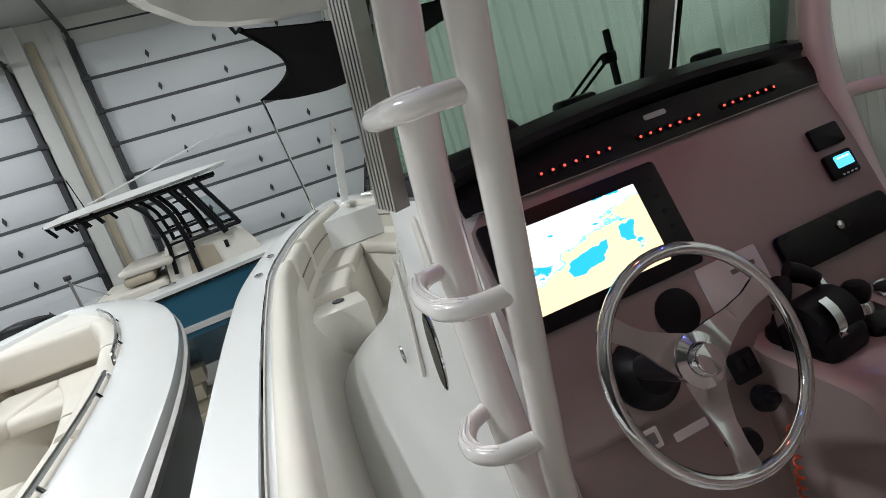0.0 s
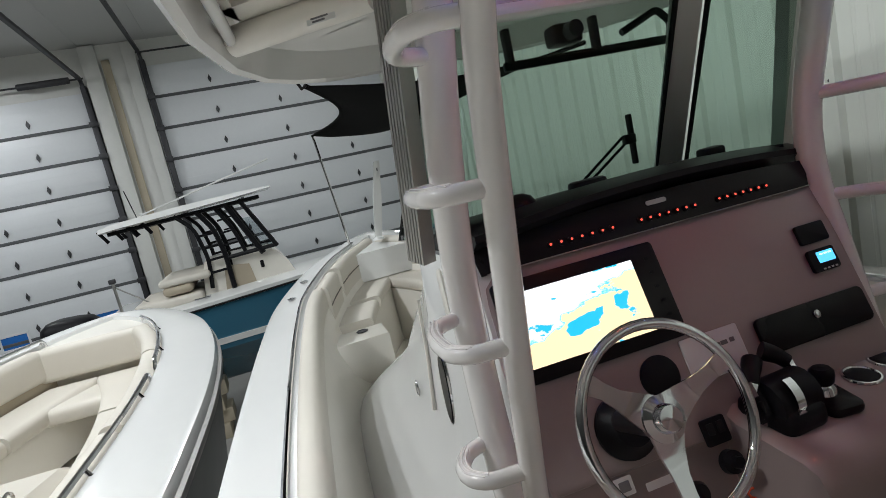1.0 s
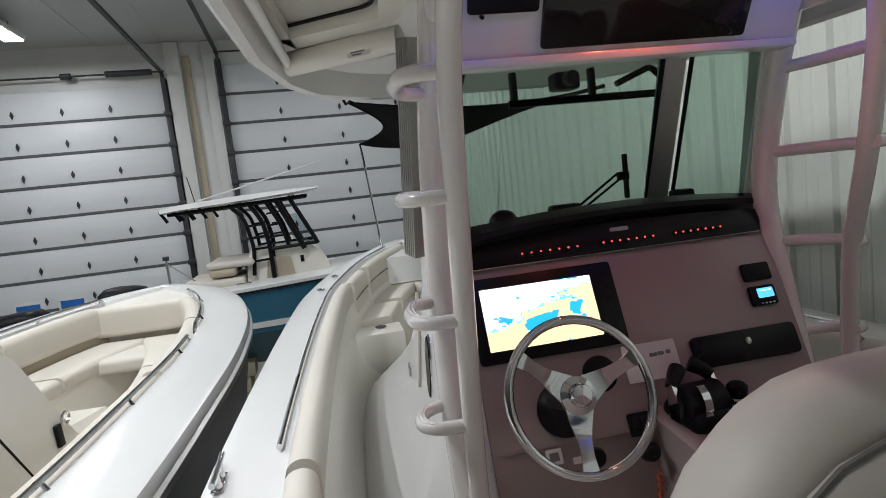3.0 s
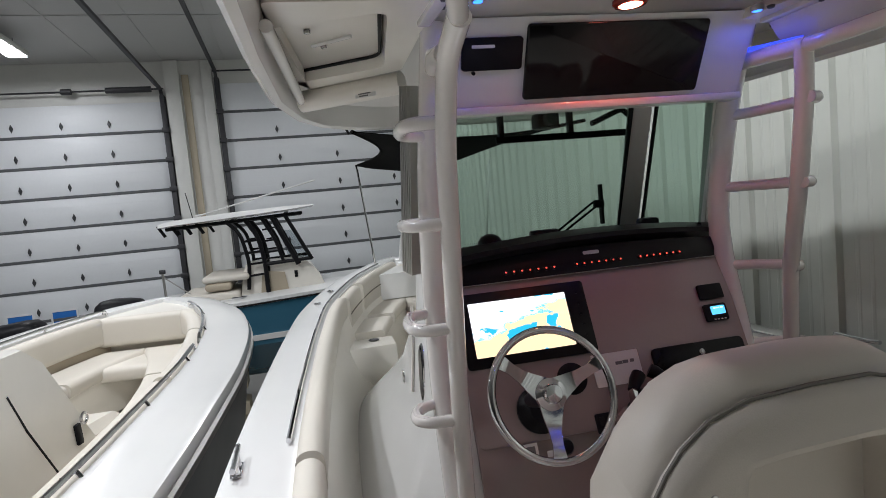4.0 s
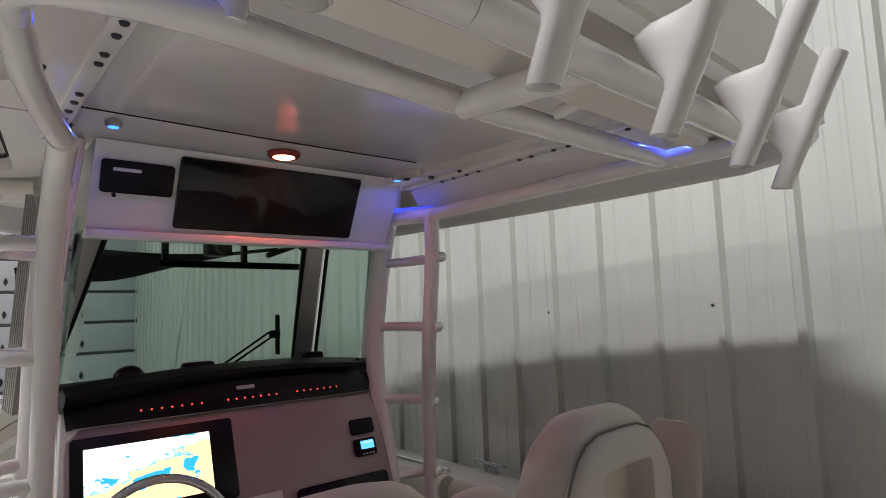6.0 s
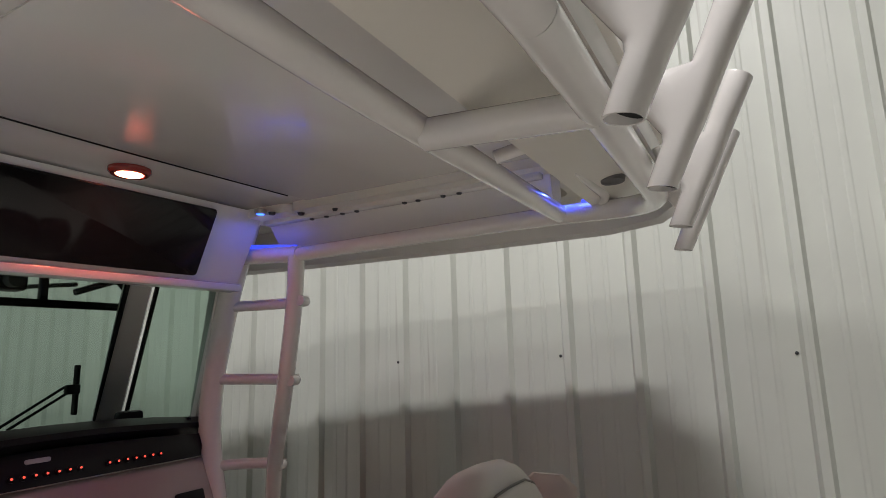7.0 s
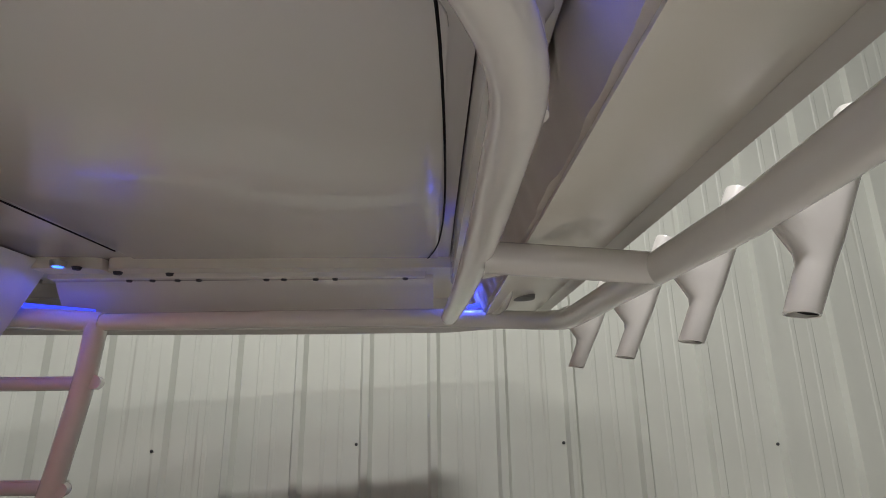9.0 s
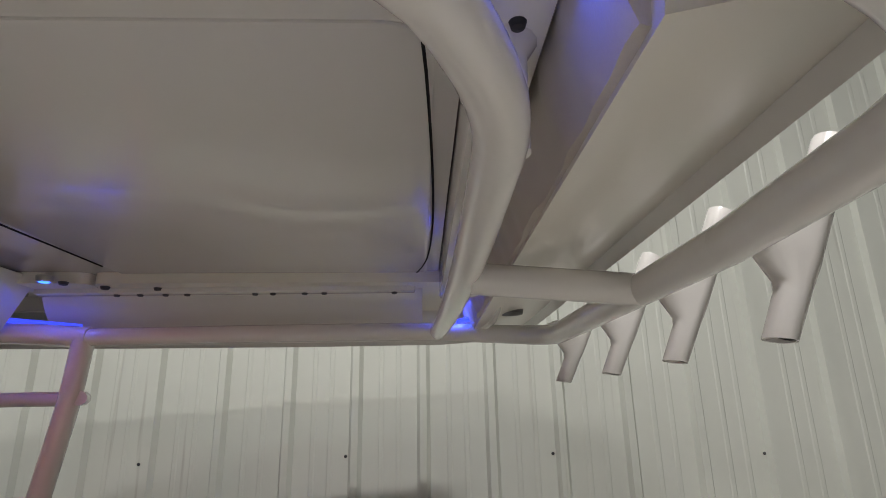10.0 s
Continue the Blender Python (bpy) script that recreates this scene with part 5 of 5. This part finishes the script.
    part("bow_backrest", box(-0.46, 0.46, 4.32, 4.43, 2.08, 2.34, 0.05, 4), VINYL, boat, "cream padded backrest")
    part("bow_cushion", box(-0.62, 0.62, 3.85, 4.36, 1.88, 2.0, 0.045, 4), VINYL, boat, "cream seat cushion")
    con = part("console", loft([[(px * k + 0.13, y0 if py < 0 else y1 - 0.06 * abs(px / 0.42) * (abs(px) > 0.4), z) for px, py in ((-0.42, -1), (0.42, -1), (0.42, 1), (0.36, 1.2), (-0.36, 1.2), (-0.42, 1))] for z, k, y0, y1 in ((1.55, 1, 0.2, 2.50), (1.83, 0.98, 0.25, 2.32), (2.14, 0.96, 0.3, 2.09), (2.35, 0.95, 0.35, 1.94), (2.52, 0.93, 0.4, 1.82), (2.60, 0.88, 0.45, 1.72))]), CREAM, boat, "cream moulded console")
    lounge = part("console_cushion", loft([[(px, yy, zz) for px, yy, zz in ((-0.36, y0, z0), (-0.30, y0 + 0.02, z0 + 0.06), (0.30, y0 + 0.02, z0 + 0.06), (0.36, y0, z0), (0.34, y0 - 0.03, z0 - 0.1), (-0.34, y0 - 0.03, z0 - 0.1))] for y0, z0 in ((2.08, 2.02), (2.14, 2.06), (2.45, 1.92), (2.85, 1.88), (2.93, 1.84))]), VINYL, boat, "cream padded lounge cushion")
    part("piping", tube([(0.362, 2.12, 2.05), (0.362, 2.45, 1.922), (0.362, 2.85, 1.882), (0.35, 2.93, 1.845)], 0.006, 6), TAN, lounge)
    part("lounge_base", box(-0.32, 0.32, 2.1, 2.85, 1.55, 1.86, 0.03), CREAM, boat)
    part("latch", plate(round_rect(0.045, 0.10, 0.008), 0, 0.016, 0.004), BLACK, con, "black door latch", basis((0.535, 1.93, 2.12), (0, 1, 0.0), (-0.06, -0.6, 1)))
    part("lock_ring", tube([Vector((0.55, 1.985 + 0.03 * math.cos(q), 2.18 + 0.026 * math.sin(q))) for q in [2 * math.pi * k / 16 for k in range(16)]], 0.007, 6, closed=True), CHROME, con)
    part("seam", tube([(0.545, 2.05, 1.60), (0.539, 1.84, 1.85), (0.532, 1.56, 2.28), (0.524, 1.48, 2.45)], 0.005, 6), RUBBER, con, "dark hatch seam")
    boat.matrix_basis = pose(-1.86, 0, 0, 0, 0, -6.5)
    return boat


bay_boat()


# ---- far boat ----
def far_boat():
    boat = thing("far_boat", "teal-hulled boat with white T-top lying across the hall", "boat")
    y0 = 7.9
    xs = [(-1.75, 1.05), (-1.0, 1.1), (0.0, 1.1), (1.4, 0.95), (2.2, 0.6), (2.65, 0.03)]
    rows = stations([(x, h, 2.10 + 0.03 * max(0, x + 1)) for x, h in xs], 5)
    up = 0.12
    rings, caps = [], []
    for x, h, z in rows:
        rings.append([(x, y0 - h, z - 0.06), (x, y0 - h * 0.93, 1.45), (x, y0, 0.78), (x, y0 + h * 0.93, 1.45), (x, y0 + h, z - 0.06)])
        caps.append([(x, y0 - h - 0.01, z - 0.09), (x, y0 - h - 0.015, z - 0.02), (x, y0 - h + 0.02, z), (x, y0 + h - 0.02, z), (x, y0 + h + 0.015, z - 0.02), (x, y0 + h + 0.01, z - 0.09)])
    part("hull", loft(rings), BLUEH, boat, "teal-blue hull side")
    part("deck", loft(caps), GELCOAT, boat, "white deck and sheer")
    part("boot_stripe", loft([[(x, y0 - h * 0.95 - 0.004, 1.52), (x, y0 - h * 0.965 - 0.004, 1.60), (x, y0 - h * 0.9, 1.60), (x, y0 - h * 0.9, 1.52)] for x, h, z in rows]), GELCOAT, boat, "pale boot stripe")
    part("rub_strip", tube([(x, y0 - h - 0.02, z - 0.075) for x, h, z in rows], 0.014, 6), RUBBER, boat)
    con = part("console", loft([[(x, y, z) for x, y in ((-0.45 + a, 7.4), (0.62 + b, 7.4), (0.62 + b, 8.3), (-0.45 + a, 8.3))] for z, a, b in ((2.08, 0, 0.18), (2.3, 0.03, 0.10), (2.45, 0.06, 0.0), (2.56, 0.10, -0.12))]), CREAM, boat, "cream console")
    part("console_door", plate([(-0.17, 2.11), (0.24, 2.11), (0.20, 2.40), (-0.05, 2.44), (-0.13, 2.38)], 0, 0.012), TAN, con, "tan side door", basis((0, 7.388, 0), (1, 0, 0), (0, 0, 1)))
    part("console_latch", box(0.34, 0.39, 7.385, 7.395, 2.30, 2.40, 0.004), BLACK, con)
    # the top: thin, turned up ahead
    prof = [(-1.42, 3.21, 3.27), (-1.2, 3.23, 3.31), (-0.4, 3.27, 3.355), (0.3, 3.31, 3.375), (0.72, 3.345, 3.37)]
    part("t_top", loft([[(x, y, zl if abs(y - 7.9) < 0.7 else zl + 0.01) for y in (7.15, 7.3, 8.5, 8.65)] + [(x, y, zu) for y in (8.6, 7.9, 7.2)] for x, zl, zu in prof]), GELCOAT, boat, "thin white T-top")
    for y in (7.32, 8.45):
        for pts, r in (([(-0.55, 3.12), (-0.36, 2.95), (-0.28, 2.6), (-0.33, 2.2)], 0.028), ([(-0.28, 3.12), (-0.12, 2.9), (-0.06, 2.6), (-0.06, 2.08)], 0.034),
                       ([(-0.05, 3.13), (0.12, 2.85), (0.20, 2.58)], 0.026), ([(0.10, 3.14), (0.42, 2.50)], 0.040), ([(0.28, 3.16), (0.62, 2.55)], 0.030), ([(-0.06, 2.55), (0.62, 2.57)], 0.028)):
            part("top_leg", tube([(px, y, pz + up * min(1, max(0, (pz - 2.6) / 0.5))) for px, pz in pts], r, 8, 0.12), BLACK, boat, "black pipe leg")
        for k in range(4):
            z = 2.40 + k * 0.17
            part("top_rung", tube([(-0.31 - 0.05 * max(0, k - 2), y, z), (-0.07 - 0.03 * max(0, k - 2), y, z + 0.01)], 0.018, 6), BLACK, boat)
            part("top_rung", tube([(-0.05, y, z + 0.15), (0.14 + 0.04 * (2 - k), y, z + 0.16)], 0.014, 6), BLACK, boat)
        part("top_rail", tube([(-1.35, y, 3.07 + up), (0.55, y, 3.14 + up)], 0.026, 6), BLACK, boat)
        for k in range(4):
            part("top_holder", tube([(-1.45 + 0.17 * k, y, 3.13 + up), (-1.36 + 0.17 * k, y, 2.97 + up)], 0.024, 6), BLACK, boat)
    part("top_screen", loft([[(0.28, y, 2.60), (0.58, y, 2.58), (0.36, y, 3.02), (0.20, y, 3.02)] for y in (7.5, 7.508)]), CLEAR, boat, "clear side screen")
    part("helm_wheel", tube([Vector((-0.02, 7.55 + 0.16 * math.cos(k / 14 * 6.283), 2.46 + 0.16 * math.sin(k / 14 * 6.283))) for k in range(14)], 0.015, 6, closed=True), BLACK, boat)
    part("seat", box(-1.30, -0.45, 7.2, 8.4, 2.08, 2.22, 0.05, 3), VINYL, boat, "cream seat")
    part("seat_back", box(-0.92, -0.55, 7.2, 8.4, 2.24, 2.36, 0.05, 3), TAN, boat, "tan seat back")
    part("seat_roll", box(-0.95, -0.30, 7.2, 8.4, 2.36, 2.46, 0.045, 3), VINYL, boat)
    part("antenna", tube([(-0.9, 7.2, 3.34), (0.78, 7.2, 3.72)], 0.011, 6), GELCOAT, boat, "white whip antenna")
    part("antenna", tube([(-1.0, 7.5, 3.32), (-1.06, 7.5, 3.70)], 0.007, 6), BLACK, boat)
    part("top_light", lathe([(0.035, 0), (0.035, 0.03), (0.05, 0.04), (0.05, 0.055), (0, 0.06)], 12), GELCOAT, boat, m=Matrix.Translation((-0.93, 7.6, 3.32)))
    part("deck_cleat", tube([(-0.55, 7.0, 2.14), (-0.35, 7.0, 2.14)], 0.014, 6), CHROME, boat)
    boat.matrix_basis = Matrix.Translation((-0.38, 0.3, -0.12))


far_boat()


def outboard(x, y, z, tilt):
    eng = thing("outboard_engine", "black outboard engine with chrome trim", "outboard engine", "outboards")
    m = Matrix.Translation((x, y, z)) @ pose(0, 0, 0, 0, tilt, 0)
    part("cowl", loft([[(a * s, b * s, h) for a, b in round_rect(0.66, 0.50, 0.17)] for h, s in ((-0.55, 0.62), (-0.35, 0.9), (-0.1, 1.0), (0.0, 0.93), (0.06, 0.75), (0.085, 0.4))]), BLACK, eng, m=m)
    part("trim_line", tube([(m @ Vector((a * 0.99, b * 0.99, -0.14))) for a, b in round_rect(0.66, 0.50, 0.17)], 0.008, 6, closed=True), CHROME, eng)
    part("leg", box(x - 0.12, x + 0.12, y - 0.15, y + 0.15, 0.40, z - 0.5, 0.04), BLACK, eng)
    part("stand", box(x - 0.25, x + 0.25, y - 0.3, y + 0.3, 0.0, 0.41, 0.03), STEELD, eng)


outboard(-2.38, 7.5, 2.10, 4)
outboard(-3.62, 7.4, 1.96, -6)


def boom():
    b = thing("engine_hoist", "thin grey hoist with a slanted brace", "hoist")
    part("mast", tube([(-1.84, 7.8, 0.0), (-1.88, 7.8, 2.46)], 0.018, 8), ALU, b)
    part("brace", tube([(-1.86, 7.8, 2.38), (-1.45, 7.8, 2.02)], 0.010, 6), ALU, b)
    part("hook", box(-1.92, -1.84, 7.77, 7.83, 2.44, 2.50, 0.01), STEELD, b)


boom()


def shade():
    s = thing("sun_awning", "black shade cloth stretched from the hardtop to a bow pole", "sun shade")
    a, b, c = Vector((0.38, 2.10, 3.51)), Vector((0.75, 5.14, 3.57)), Vector((1.86, 2.12, 3.50))
    d = Vector((1.45, 4.95, 3.56))
    rows = []
    for i in range(13):
        u = i / 12
        l, r = a.lerp(b, u), c.lerp(d, u)
        pull = 0.10 * math.sin(math.pi * u)
        l, r = l + Vector((pull * 2.2, 0, 0)), r - Vector((pull, 0, 0))
        rows.append([l.lerp(r, j / 12) - Vector((0, 0, 0.16 * math.sin(math.pi * j / 12) * (0.4 + 0.6 * math.sin(math.pi * u)))) for j in range(13)])
    bm = loft([[p for p in row] + [p - Vector((0, 0, 0.006)) for p in row[::-1]] for row in rows])
    part("cloth", bm, SHADE, s)
    part("hem", tube([row[0] - Vector((0, 0, 0.003)) for row in rows], 0.012, 8), SHADE, s, "stitched black hem")
    part("hem", tube([row[-1] - Vector((0, 0, 0.003)) for row in rows], 0.012, 8), SHADE, s, "stitched black hem")
    for corner, to in ((a, (0.33, 2.03, 3.535)), (b, (0.757, 5.175, 3.56))):
        part("strap", tube([corner, corner.lerp(Vector(to), 0.5) - Vector((0, 0, 0.03)), to], 0.007, 6), RUBBER, s, "black corner strap")
    p = thing("shade_pole", "thin polished pole standing at the bow gunwale", "pole")
    part("pole", tube([(0.843, 5.09, 2.46), (0.755, 5.176, 3.577)], 0.012, 8), CHROME, p)
    w = thing("shade_pole", "thin white pole beside the far bow gunwale", "pole")
    part("pole", tube([(1.88, 4.36, 2.37), (2.02, 4.36, 3.48)], 0.010, 8), GELCOAT, w)
    q = thing("bow_light_post", "white flat-sided upright light post at the bow", "light post")
    part("post", loft([[(1.11 + 0.155 * f + w * a, 4.95 + 0.012 * b, 2.46 + 0.74 * f) for a, b in ((-1, -1), (1, -1), (1, 1), (-1, 1))] for f, w in ((0, 0.030), (0.15, 0.038), (0.5, 0.042), (0.85, 0.034), (0.98, 0.030), (1.0, 0.024))]), GELCOAT, q)
    part("foot", lathe([(0.06, 0), (0.055, 0.02), (0.03, 0.03), (0, 0.03)], 16), GELCOAT, q, m=Matrix.Translation((1.11, 4.95, 2.45)))
    part("eye", plate(round_rect(0.012, 0.03, 0.005), 0, 0.004), INK, q, m=basis((1.25, 4.936, 3.12), (1, 0, 0), (0, 0, 1)))


shade()


def wall_sign():
    s = thing("wall_sign", "dark blue flat sign fixed to the ribbed wall", "sign")
    at = basis((2.505, -3.26, 4.29), (0.056, -0.998, 0), (0, 0, 1))
    part("board", plate(round_rect(0.48, 0.33, 0.012), 0, 0.012, 0.003), NAVYSIGN, s, m=at)
    for px in (-0.2, 0.2):
        part("fixing", lathe([(0.012, 0), (0.010, 0.004), (0, 0.005)], 10), CHROME, s, m=at @ Matrix.Translation((px, 0.13, 0.012)))


wall_sign()
ribbed_wall()
